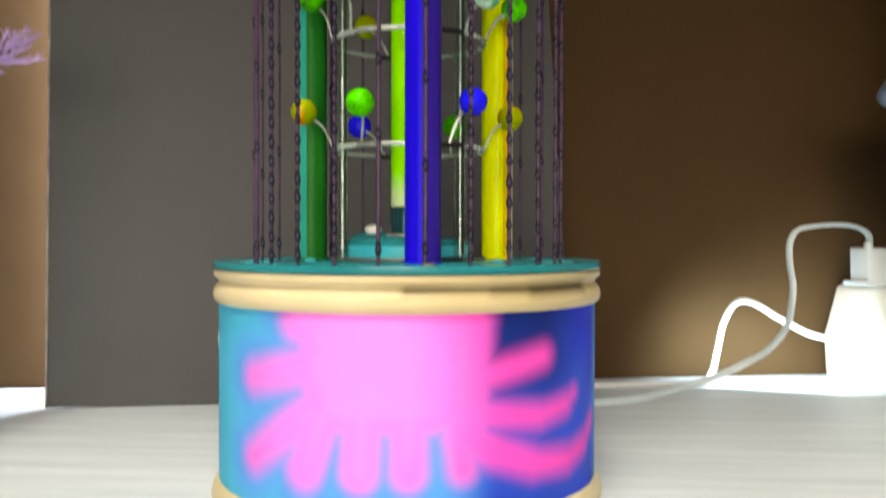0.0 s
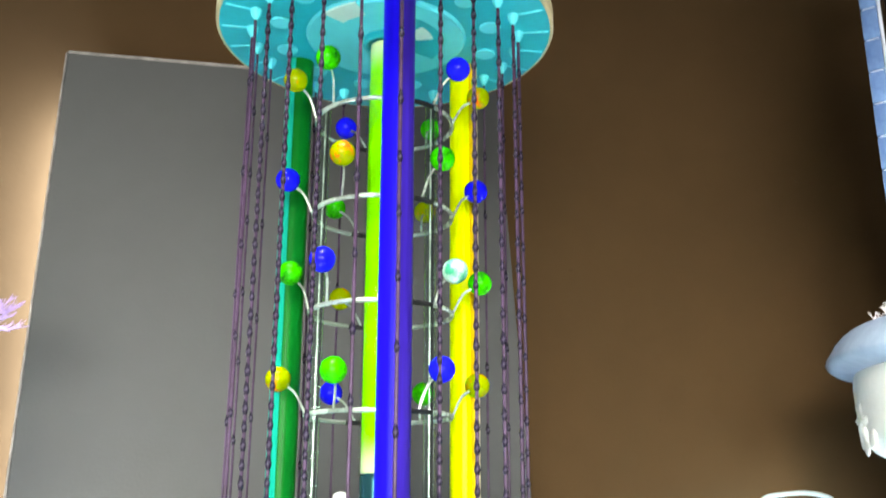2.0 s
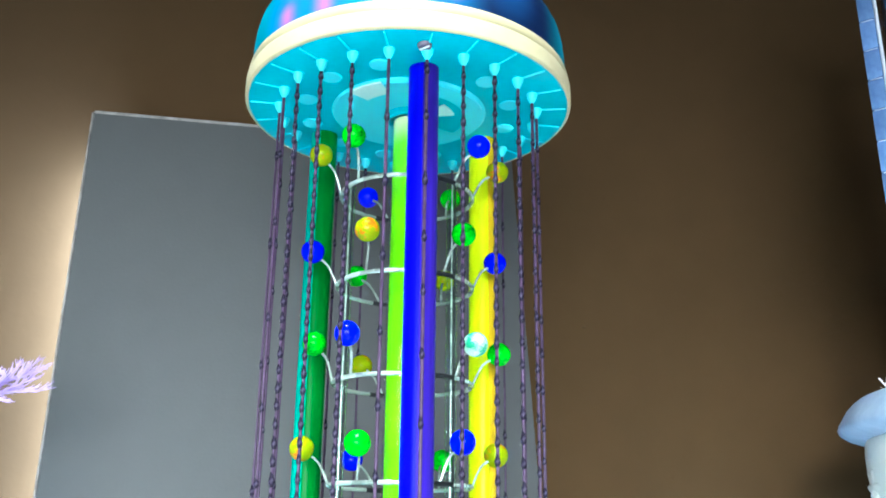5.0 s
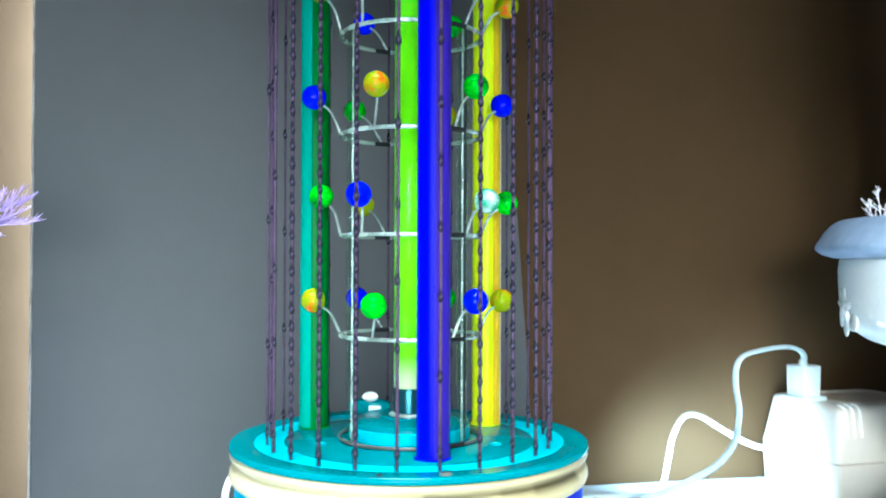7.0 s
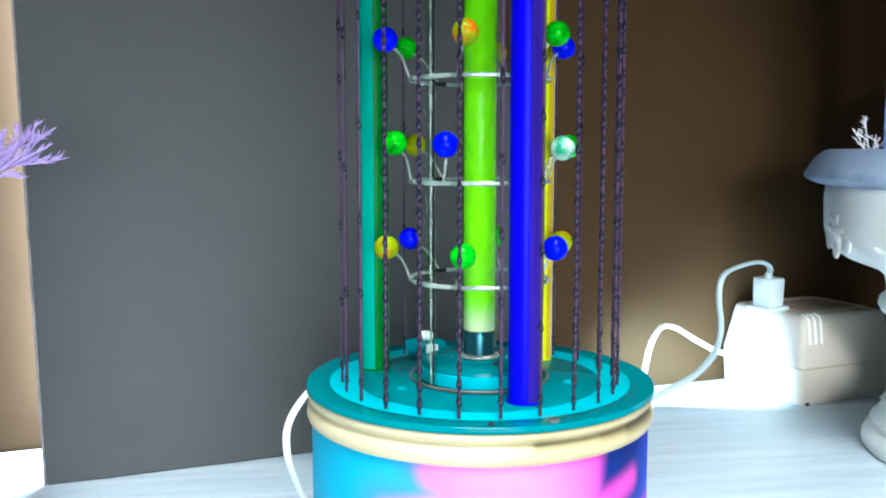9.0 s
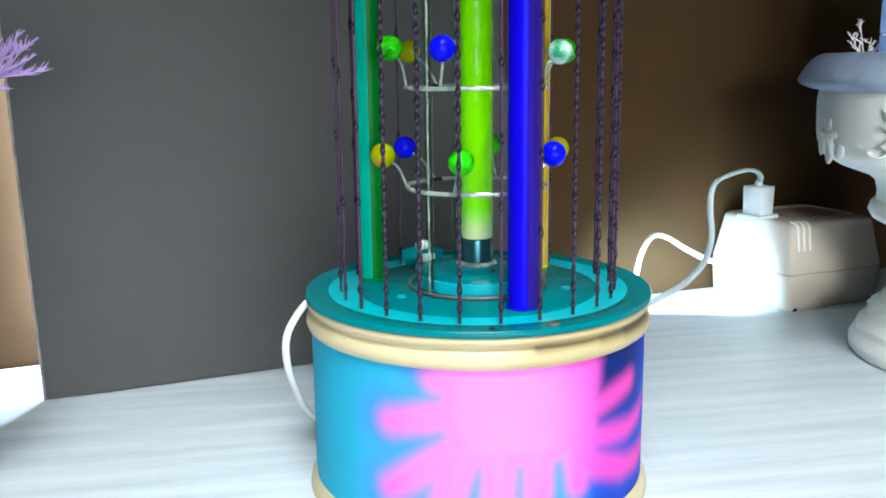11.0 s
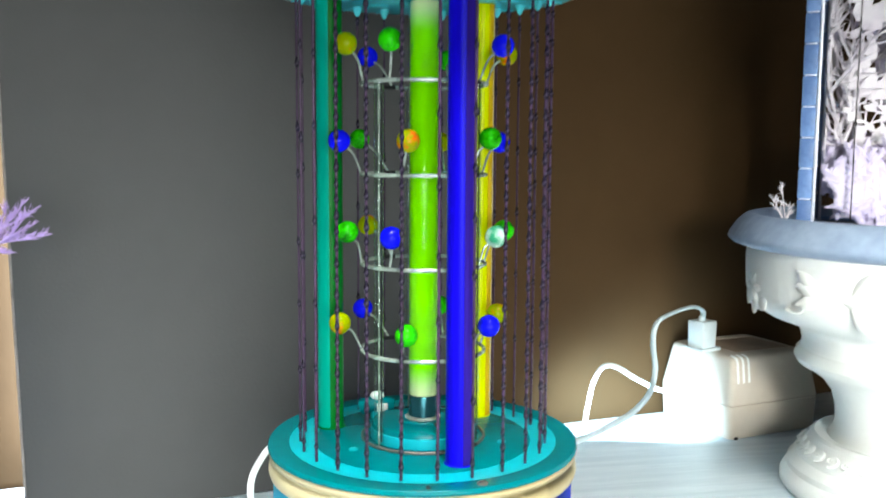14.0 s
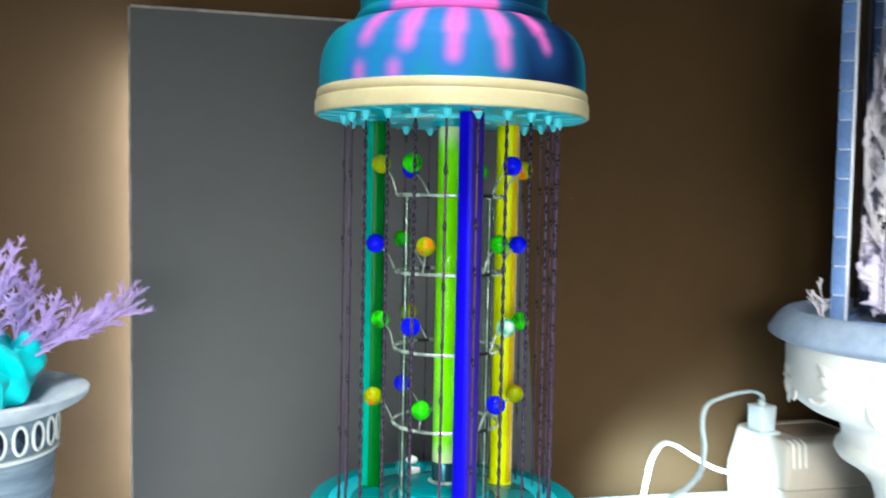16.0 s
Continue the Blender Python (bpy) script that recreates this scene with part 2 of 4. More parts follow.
def lathe(profile, seg=64, closed=False, bm=None, at=None):
    bm = bm or bmesh.new()
    rings = []
    for r, z in profile:
        rings.append([bm.verts.new((r * math.cos(2 * math.pi * i / seg), r * math.sin(2 * math.pi * i / seg), z)) for i in range(seg)])
    pairs = list(zip(rings, rings[1:])) + ([(rings[-1], rings[0])] if closed else [])
    for a, b in pairs:
        for i in range(seg):
            bm.faces.new((a[i], a[(i + 1) % seg], b[(i + 1) % seg], b[i]))
    if not closed:
        for ring in (rings[0], rings[-1]):
            bm.faces.new(ring)
    if at is not None:
        bmesh.ops.transform(bm, matrix=at, verts=[v for ring in rings for v in ring])
    return bm


def smooth_points(pts, steps=8):
    pts = [Vector(p) for p in pts]
    out = []
    for i in range(len(pts) - 1):
        p0, p1, p2, p3 = pts[max(i - 1, 0)], pts[i], pts[i + 1], pts[min(i + 2, len(pts) - 1)]
        for k in range(steps):
            t = k / steps
            out.append(0.5 * (2 * p1 + (p2 - p0) * t + (2 * p0 - 5 * p1 + 4 * p2 - p3) * t * t + (3 * p1 - p0 - 3 * p2 + p3) * t ** 3))
    return out + [pts[-1]]


def sweep(pts, r, seg=8, closed=False, bm=None, taper=None, flat=1.0):
    bm = bm or bmesh.new()
    pts = [Vector(p) for p in pts]
    n, rings, side = len(pts), [], None
    for i, p in enumerate(pts):
        d = (pts[(i + 1) % n] - pts[i - 1]) if closed else (pts[min(i + 1, n - 1)] - pts[max(i - 1, 0)])
        d.normalize()
        if side is None:
            side = d.cross(Vector((0.31, 0.2, 0.93)))
            if side.length < 0.05:
                side = d.cross(Vector((1, 0, 0)))
        side = (side - d * side.dot(d)).normalized()
        up = d.cross(side)
        k = r * (taper(i / (n - 1)) if taper else 1)
        rings.append([bm.verts.new(p + side * k * math.cos(2 * math.pi * j / seg) + up * k * flat * math.sin(2 * math.pi * j / seg)) for j in range(seg)])
    for a, b in list(zip(rings, rings[1:])) + ([(rings[-1], rings[0])] if closed else []):
        for j in range(seg):
            bm.faces.new((a[j], a[(j + 1) % seg], b[(j + 1) % seg], b[j]))
    if not closed:
        bm.faces.new(rings[0])
        bm.faces.new(rings[-1])
    return bm


def block(size, bevel=0.002, at=None, segs=2, bm=None, taper=1.0):
    """A bevelled box that stands on z = 0, with its top scaled by taper."""
    bm = bm or bmesh.new()
    made = bmesh.ops.create_cube(bm, size=1)["verts"]
    for v in made:
        k = taper if v.co.z > 0 else 1
        v.co = Vector((v.co.x * size[0] * k, v.co.y * size[1] * k, (v.co.z + 0.5) * size[2]))
    if bevel:
        edges = list({e for v in made for e in v.link_edges})
        made = list({v for f in bmesh.ops.bevel(bm, geom=edges, offset=bevel, segments=segs, profile=0.5, affect="EDGES")["faces"] for v in f.verts} | {v for v in made if v.is_valid})
    if at is not None:
        bmesh.ops.transform(bm, matrix=at, verts=made)
    return bm


def ball(r, seg=16, rings=10, bm=None, at=None, squash=(1, 1, 1)):
    bm = bm or bmesh.new()
    vs = bmesh.ops.create_uvsphere(bm, u_segments=seg, v_segments=rings, radius=r)["verts"]
    for v in vs:
        v.co = Vector((v.co.x * squash[0], v.co.y * squash[1], v.co.z * squash[2]))
    if at is not None:
        bmesh.ops.transform(bm, matrix=at, verts=vs)
    return bm


def slab(name, corners, thick, mat, label, kind="structure"):
    """A wall or floor sheet: four corners, thickened away from the normal of their order."""
    bm = bmesh.new()
    c = [Vector(p) for p in corners]
    nrm = (c[1] - c[0]).cross(c[2] - c[1]).normalized() * thick
    a, b = [bm.verts.new(p) for p in c], [bm.verts.new(p - nrm) for p in c]
    bm.faces.new(a)
    bm.faces.new(b[::-1])
    for i in range(4):
        bm.faces.new((a[i], b[i], b[(i + 1) % 4], a[(i + 1) % 4]))
    return tagged(mesh_object(name, bm, mat, False), label, name.split("_")[0], kind=kind)


# ---- the setting ----
def wall_y(x):
    return 0.362 + 0.2 * x


slab("wall_north", [(-1.7, wall_y(-1.7), -0.8), (1.9, wall_y(1.9), -0.8), (1.9, wall_y(1.9), 1.9), (-1.7, wall_y(-1.7), 1.9)], 0.1, M_WALL, "brown painted plaster wall behind the table")
slab("wall_south", [(1.9, -2.2, -0.8), (-1.7, -2.2, -0.8), (-1.7, -2.2, 1.9), (1.9, -2.2, 1.9)], 0.1, M_PLAIN, "plain pale plaster wall")
slab("wall_west", [(-1.7, -2.2, -0.8), (-1.7, wall_y(-1.7), -0.8), (-1.7, wall_y(-1.7), 1.9), (-1.7, -2.2, 1.9)], 0.1, M_PLAIN, "plain pale plaster wall")
slab("wall_east", [(1.9, wall_y(1.9), -0.8), (1.9, -2.2, -0.8), (1.9, -2.2, 1.9), (1.9, wall_y(1.9), 1.9)], 0.1, M_PLAIN, "plain pale plaster wall")
slab("floor", [(-1.7, -2.2, -0.75), (1.9, -2.2, -0.75), (1.9, 0.8, -0.75), (-1.7, 0.8, -0.75)], 0.1, M_FLOOR, "pale boarded floor")
slab("ceiling", [(-1.7, 0.8, 1.9), (1.9, 0.8, 1.9), (1.9, -2.2, 1.9), (-1.7, -2.2, 1.9)], 0.1, M_PLAIN, "plain pale plaster ceiling")

# the table against the wall
table = thing("table", pose(0, 0, 0), "long table with a pale limed wooden top against the wall", "table")
bm = bmesh.new()
loop = [(-1.25, -0.42), (1.25, -0.42), (1.25, wall_y(1.25) - 0.004), (-1.25, wall_y(-1.25) - 0.004)]
top = [bm.verts.new((x, y, 0)) for x, y in loop]
low = [bm.verts.new((x, y, -0.03)) for x, y in loop]
bm.faces.new(top)
bm.faces.new(low[::-1])
for i in range(4):
    bm.faces.new((top[i], low[i], low[(i + 1) % 4], top[(i + 1) % 4]))
part("tabletop", bm, M_TABLE, table, smooth=False)
for x, y in ((-1.18, -0.36), (1.18, -0.36), (-1.18, 0.04), (1.18, 0.5)):
    part("leg", block((0.06, 0.06, 0.715), 0.004), M_TABLE, table, at=pose(x, y, -0.745))

# the grey board leans on the wall
lean = math.degrees(math.atan2(0.083, 0.57))
board = thing("leaning_board", pose(-0.313, 0.191, 0.001, 0, 0, math.degrees(math.atan(0.235))) @ pose(0, 0, 0, -lean), "matt dark grey rigid board leaning against the wall", "board")
skew = Matrix.Identity(4)
skew[0][2] = -0.024
part("sheet", block((0.436, 0.004, 0.574), 0.0012, skew @ pose(0.218, 0.002, 0)), M_BOARD, board)
part("edge_strip", block((0.0022, 0.0052, 0.574), 0.0006, skew @ pose(-0.001, 0.002, 0)), M_BOARD_EDGE, board, "pale raw paper edge")
part("edge_strip", block((0.436, 0.0056, 0.0036), 0.0012, skew @ pose(0.218, 0.002, 0.5730)), M_BOARD_EDGE, board, "pale raw paper edge")

# ---- the rain lamp ----
rain_lamp = thing("rain_lamp", pose(0, 0, 0), "tall rain lamp with coloured tubes, marbles and oil drop lines", "lamp")


def capsule(u, z, a, b, r):
    ax, az, bx, bz = *a, *b
    dx, dz = bx - ax, bz - az
    k = max(0.0, min(1.0, ((u - ax) * dx + (z - az) * dz) / (dx * dx + dz * dz + 1e-9)))
    return math.hypot(u - ax - k * dx, z - az - k * dz) - r


def step(a, b, x):
    t = max(0.0, min(1.0, (x - a) / (b - a)))
    return t * t * (3 - 2 * t)


def sheet(profile, seg, arms, per_deg, tint, soft=0.0060, dusk=None):
    """A turned sheet whose values of ink, halo, tint and dusk follow the arms, given by angle and height."""
    bm = lathe(profile, seg)
    for f in [f for f in bm.faces if len(f.verts) > 4]:
        bm.faces.remove(f)
    layers = [bm.verts.layers.float.new(k) for k in ("ink", "halo", "tint", "core", "dusk")]
    for v in bm.verts:
        deg = math.degrees(math.atan2(v.co.y, v.co.x))
        if deg > 90:
            deg -= 360
        d = min(capsule(deg * per_deg, v.co.z, (a * per_deg, za), (b * per_deg, zb), r) for a, za, b, zb, r in arms)
        wide = soft * (1 + 0.4 * step(-98, -118, deg))
        v[layers[0]] = step(wide, -wide, d)
        v[layers[1]] = step(0.030, 0.001, d) * (1 - 0.75 * tint(deg))
        v[layers[2]] = tint(deg)
        v[layers[3]] = v[layers[0]] * (1 - step(14, 44, math.hypot(deg + 100, (v.co.z - 0.075) * 420)))
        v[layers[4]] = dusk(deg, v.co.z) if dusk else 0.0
    return bm


PER = 0.104 * math.pi / 180
arms = [(-101, 0.094, -77, 0.094, 0.0175), (-101, 0.080, -78, 0.080, 0.0190), (-100, 0.069, -78, 0.069, 0.0165), (-112, 0.102, -66, 0.102, 0.0080), (-104, 0.061, -70, 0.061, 0.0075), (-66, 0.095, -67, 0.050, 0.0070),
        (-106, 0.081, -129, 0.0720, 0.0044), (-108, 0.060, -129, 0.0335, 0.0048), (-106, 0.056, -110.8, 0.0315, 0.0060), (-95, 0.056, -95.8, 0.0320, 0.0062),
        (-83.2, 0.056, -83.2, 0.0325, 0.0058), (-71, 0.056, -69.4, 0.0335, 0.0052), (-64, 0.0755, -45, 0.0828, 0.0052), (-64, 0.0580, -46, 0.0545, 0.0050), (-46, 0.0545, -35, 0.0575, 0.0044), (-35, 0.0575, -31, 0.0620, 0.0022),
        (-70, 0.048, -60, 0.040, 0.0066), (-60, 0.040, -48, 0.0320, 0.0062), (-48, 0.0320, -34, 0.0300, 0.0056), (-34, 0.0300, -24, 0.0345, 0.0048), (-24, 0.0345, -17, 0.0440, 0.0030)]
profile = [(0.1038, 0.0095 + 0.0965 * i / 54) for i in range(55)]
# blue comes in from -84 degrees; navy lies within it, stronger near the top
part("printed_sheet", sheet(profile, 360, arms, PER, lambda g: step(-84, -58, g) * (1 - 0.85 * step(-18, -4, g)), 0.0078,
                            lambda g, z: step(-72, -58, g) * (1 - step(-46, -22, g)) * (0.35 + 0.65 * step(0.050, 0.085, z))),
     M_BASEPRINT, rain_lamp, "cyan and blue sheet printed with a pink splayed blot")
part("drum", lathe([(0.095, 0.0), (0.1005, 0.0), (0.1005, 0.108), (0.095, 0.108)], 96), M_TEAL, rain_lamp)
band = [(0.1000, 0.1042), (0.1044, 0.1045), (0.1060, 0.1058), (0.1068, 0.1084), (0.1066, 0.1110), (0.1056, 0.1132), (0.1040, 0.1149), (0.1036, 0.1160), (0.1046, 0.1174), (0.1062, 0.1188), (0.1066, 0.1206), (0.1058, 0.1222), (0.1000, 0.1226)]
# dark brown patch along the groove, widening towards -27 degrees
brown_patch = [(-84, 0.1152, -50, 0.1150, 0.0003), (-62, 0.1149, -40, 0.1146, 0.0014), (-50, 0.1146, -27, 0.1150, 0.0026)]
fine_band = []
for (r0, z0), (r1, z1) in zip(band, band[1:]):
    fine_band += [(r0 + (r1 - r0) * i / 3, z0 + (z1 - z0) * i / 3) for i in range(3)]
part("upper_band", sheet(fine_band + [band[-1]], 240, brown_patch, PER, lambda g: 0.0, 0.0040), M_BAND, rain_lamp, "cream lacquered double-beaded band")
foot = [(0.1000, 0.0), (0.1074, 0.0), (0.1080, 0.0018), (0.1076, 0.0040), (0.1070, 0.0066), (0.1056, 0.0092), (0.1044, 0.0108), (0.1000, 0.0110)]
part("lower_band", lathe(foot, 128, True), M_BRASS, rain_lamp, "cream lacquered foot band")
plate = [(0.0900, 0.1200), (0.1060, 0.1224), (0.1070, 0.1230), (0.1073, 0.1240), (0.1072, 0.1254), (0.1064, 0.1263), (0.0936, 0.1263), (0.0927, 0.1258), (0.0910, 0.1200)]
part("rim_plate", lathe(plate, 128, True), M_TEAL, rain_lamp)
part("basin_wall", lathe([(0.0928, 0.1258), (0.0915, 0.1252), (0.0830, 0.1243), (0.0745, 0.1252), (0.0738, 0.1200), (0.0928, 0.1200)], 128, True), M_BASIN, rain_lamp, "bright cyan sloping basin wall")
part("basin_floor", lathe([(0.0750, 0.1180), (0.0750, 0.1256), (0.0742, 0.1262), (0.001, 0.1262)], 96), M_TEAL, rain_lamp)
part("pedestal", lathe([(0.0358, 0.1250), (0.0358, 0.1352), (0.0350, 0.1376), (0.0322, 0.1386), (0.0180, 0.1388), (0.0170, 0.1398), (0.001, 0.1398)], 72), M_TEAL, rain_lamp)
# lighter cyan ring paints the bright reflection on the pedestal's side
part("pedestal_sheen", lathe([(0.0350, 0.1266), (0.0365, 0.1270), (0.0365, 0.1340), (0.0350, 0.1350)], 72, True), M_CYAN, rain_lamp)
part("socket", lathe([(0.0092, 0.1390), (0.0096, 0.1396), (0.0088, 0.1412), (0.0102, 0.1416), (0.0104, 0.1530), (0.0098, 0.1560), (0.001, 0.1560)], 36), M_STEEL, rain_lamp, "dark blued steel lamp socket")
part("socket_seat", lathe([(0.0125, 0.1390), (0.0125, 0.1404), (0.0115, 0.1412), (0.001, 0.1412)], 36), M_WIRE, rain_lamp)
part("seat_mark", block((0.0022, 0.0075, 0.0010), 0.0003), M_BLACK, rain_lamp, at=pose(0.006, -0.0195, 0.1386))
for deg in (205, 335, 85):
    a = radians(deg)
    part("floor_peg", lathe([(0.0030, 0.1255), (0.0030, 0.1268), (0.0022, 0.1274), (0.0005, 0.1274)], 16), M_CYAN, rain_lamp, at=pose(0.056 * math.cos(a), 0.056 * math.sin(a), 0))
elbow = part("pump_elbow", sweep(smooth_points([(-0.013, 0.001, 0.003), (-0.006, 0, 0.005), (0.004, 0, 0.005), (0.010, 0.001, 0.003)], 4), 0.0060, 16), M_TEAL, rain_lamp, "teal pump elbow", at=pose(-0.026, 0.048, 0.1310, 0, 0, -8))
part("outlet_cap", ball(0.0044, 18, 12, squash=(1.2, 1.0, 0.75)), M_WHITE, elbow, "white outlet cap", at=pose(-0.001, -0.002, 0.0125))
part("outlet_window", block((0.0080, 0.0016, 0.0058), 0.0005), M_WHITE, elbow, "white outlet window", at=pose(0.003, -0.0064, 0.0016))
part("elbow_post", lathe([(0.0062, -0.0050), (0.0062, 0.001), (0.001, 0.001)], 20), M_CYAN, elbow)
# the slotted screw and the marks at the front of the rim
screw = part("rim_screw", lathe([(0.0034, 0.0), (0.0034, 0.0010), (0.0026, 0.0016), (0.001, 0.0016)], 20), M_ROD, rain_lamp, at=pose(0.0206, -0.0990, 0.1262))
part("slot", block((0.0052, 0.0009, 0.0005), 0), M_BLACK, screw, at=pose(0, 0, 0.0014, 0, 0, 30))
part("rim_mark", block((0.0028, 0.0060, 0.0012), 0.0003), M_BLACK, rain_lamp, at=pose(-0.0125, -0.0995, 0.1256))

# coloured tubes; the strips paint their lit and shaded sides, the cream line a highlight
def strip(r, a0, a1, z0, z1):
    bm = bmesh.new()
    n, rows = 14, []
    for z in (z0, z1):
        rows.append([[bm.verts.new((k * math.cos(radians(a0 + (a1 - a0) * i / n)), k * math.sin(radians(a0 + (a1 - a0) * i / n)), z)) for i in range(n + 1)] for k in (r, r + 0.0004)])
    (li, lo), (hi, ho) = rows
    for i in range(n):
        bm.faces.new((lo[i], lo[i + 1], ho[i + 1], ho[i]))
        bm.faces.new((li[i], hi[i], hi[i + 1], li[i + 1]))
        bm.faces.new((li[i], li[i + 1], lo[i + 1], lo[i]))
        bm.faces.new((hi[i], ho[i], ho[i + 1], hi[i + 1]))
    for i in (0, n):
        bm.faces.new((li[i], lo[i], ho[i], hi[i]))
    return bm


for (x, y), mat, side_tone, (a0, a1), label in (((0.0140, -0.0600), M_BLUE, M_VIOLET, (-86, 40), "deep blue glossy tube"), ((-0.0620, 0.0320), M_GREEN, M_JADE, (150, 262), "dark green tube with its lit side painted jade"),
                                            ((0.0485, 0.0440), M_YELLOW, M_AMBER, (-62, 40), "yellow tube with amber shade painted down one side")):
    r = 0.0089
    tube = part("tube", lathe([(r - 0.0005, 0.1258), (r, 0.1263), (r, 0.4330), (r - 0.0005, 0.4334)], 40), mat, rain_lamp, label, at=pose(x, y, 0))
    part("shading_strip", strip(r + 0.0001, a0, a1, 0.1272, 0.4325), side_tone, tube)
    if side_tone is M_AMBER:
        part("highlight_line", strip(r + 0.0006, -16, 8, 0.1272, 0.4325), M_BRASS, tube, "cream painted highlight line")
    part("foot_ring", lathe([(r + 0.0002, 0.1260), (r + 0.0011, 0.1261), (r + 0.0011, 0.1270), (r + 0.0002, 0.1272)], 40, True), mat, tube)
lime = part("centre_tube", lathe([(0.0094, 0.1562), (0.0097, 0.1568), (0.0097, 0.4232), (0.0093, 0.4240)], 40), M_LIME, rain_lamp, "bright lime inner tube")
part("glass_sleeve", lathe([(0.0112, 0.1545), (0.0115, 0.1550), (0.0115, 0.4310), (0.0112, 0.4314), (0.0108, 0.4310), (0.0108, 0.1550)], 40, True), M_SLEEVE, lime, "clear glass sleeve")

# wire frame: rings, uprights, stems and marbles
RING_R, CENTRE = 0.0425, Vector((0.0, 0.002, 0))
circle = [Vector((RING_R * math.cos(2 * math.pi * i / 72), RING_R * math.sin(2 * math.pi * i / 72), 0)) for i in range(72)]
part("foot_wire", sweep(circle, 0.0011, 8, True), M_ROD, rain_lamp, at=pose(0.0, 0.0, 0.1274))
part("wire_sleeve", sweep([(RING_R * math.cos(radians(d)), RING_R * math.sin(radians(d)), 0) for d in (-66, -58, -50, -42)], 0.0014, 8), M_BLACK, rain_lamp, "black joint sleeve", at=pose(0.0, 0.0, 0.1275))
for deg in (216, 318, 96):
    a = radians(deg)
    x, y = CENTRE.x + 0.0412 * math.cos(a), CENTRE.y + 0.0412 * math.sin(a)
    part("upright_rod", sweep([(x, y, 0.1262), (x, y, 0.26), (x, y, 0.3690)], 0.0033, 18), M_CLEAR, rain_lamp, "clear acrylic rod")
    part("upright_core", sweep([(x, y, 0.1264), (x, y, 0.26), (x, y, 0.3688)], 0.0005, 8), M_WIRE, rain_lamp)
    # this black line paints a dark reflection down the rod
    part("upright_reflection", sweep([(x + 0.0017, y - 0.0004, 0.1300), (x + 0.0017, y - 0.0004, 0.26), (x + 0.0017, y - 0.0004, 0.3680)], 0.0005, 6), M_BLACK, rain_lamp, "painted dark reflection along the rod")
LEVELS = [
    (0.1880, [("green", -0.019, -0.050, 0.208), ("blue", 0.038, -0.036, 0.210), ("yellow", -0.058, -0.007, 0.209), ("yellow", 0.057, 0.019, 0.208), ("blue", -0.037, 0.054, 0.208), ("green", 0.022, 0.060, 0.208)]),
    (0.2480, [("blue", -0.028, -0.045, 0.270), ("mint", 0.045, -0.024, 0.268), ("green", -0.053, -0.011, 0.271), ("green", 0.059, 0.011, 0.269), ("yellow", -0.033, 0.055, 0.270)]),
    (0.3090, [("blue", -0.058, -0.007, 0.331), ("yellow", -0.018, -0.050, 0.331), ("green", 0.038, -0.034, 0.333), ("blue", 0.057, 0.019, 0.331), ("green", -0.039, 0.055, 0.333), ("yellow", 0.022, 0.060, 0.331)]),
    (0.3695, [("green", -0.029, -0.046, 0.393), ("blue", 0.047, -0.028, 0.393), ("yellow", -0.054, -0.017, 0.393), ("yellow", 0.059, 0.009, 0.391), ("blue", -0.033, 0.056, 0.392), ("green", 0.026, 0.058, 0.391)]),
]
MARBLE = {}
for colour in M_MARBLES:
    ob = mesh_object("marble", ball(0.0074, 24, 16), M_MARBLES[colour])
    MARBLE[colour] = ob.data
    bpy.data.objects.remove(ob)
rng = random.Random(4)
for z, marbles in LEVELS:
    ring = part("wire_ring", sweep(circle, 0.0013, 8, True), M_WIRE, rain_lamp, at=pose(CENTRE.x, CENTRE.y, z))
    for deg, reach, dark in ((216, 0.09, 0), (306, 0.22, 1), (118, 0.13, 1), (20, 0.09, 0), (264, 0.09, 0)):
        a = radians(deg)
        arc = [(RING_R * math.cos(a + k * reach), RING_R * math.sin(a + k * reach), 0) for k in (-1, -0.5, 0, 0.5, 1)]
        part("joint_sleeve", sweep(arc, 0.0015, 8), M_BLACK if dark else M_WIRE, ring, "black joint sleeve" if dark else "")
    for colour, x, y, zm in marbles:
        p = Vector((x, y, zm)) - Vector((CENTRE.x, CENTRE.y, z))
        out = Vector((p.x, p.y, 0)).normalized()
        side = Vector((-out.y, out.x, 0))
        start = (out - side * 0.16).normalized() * RING_R
        mid = start + (p - start) * 0.5 + Vector((0, 0, 0.0022)) - out * 0.0022
        part("stem", sweep(smooth_points([start, mid, p - (p - mid).normalized() * 0.006], 6), 0.0008, 6), M_WIRE, ring)
        shared("marble", MARBLE[colour], ring, pose(*p, rng.uniform(0, 360), rng.uniform(0, 360), rng.uniform(0, 360)))

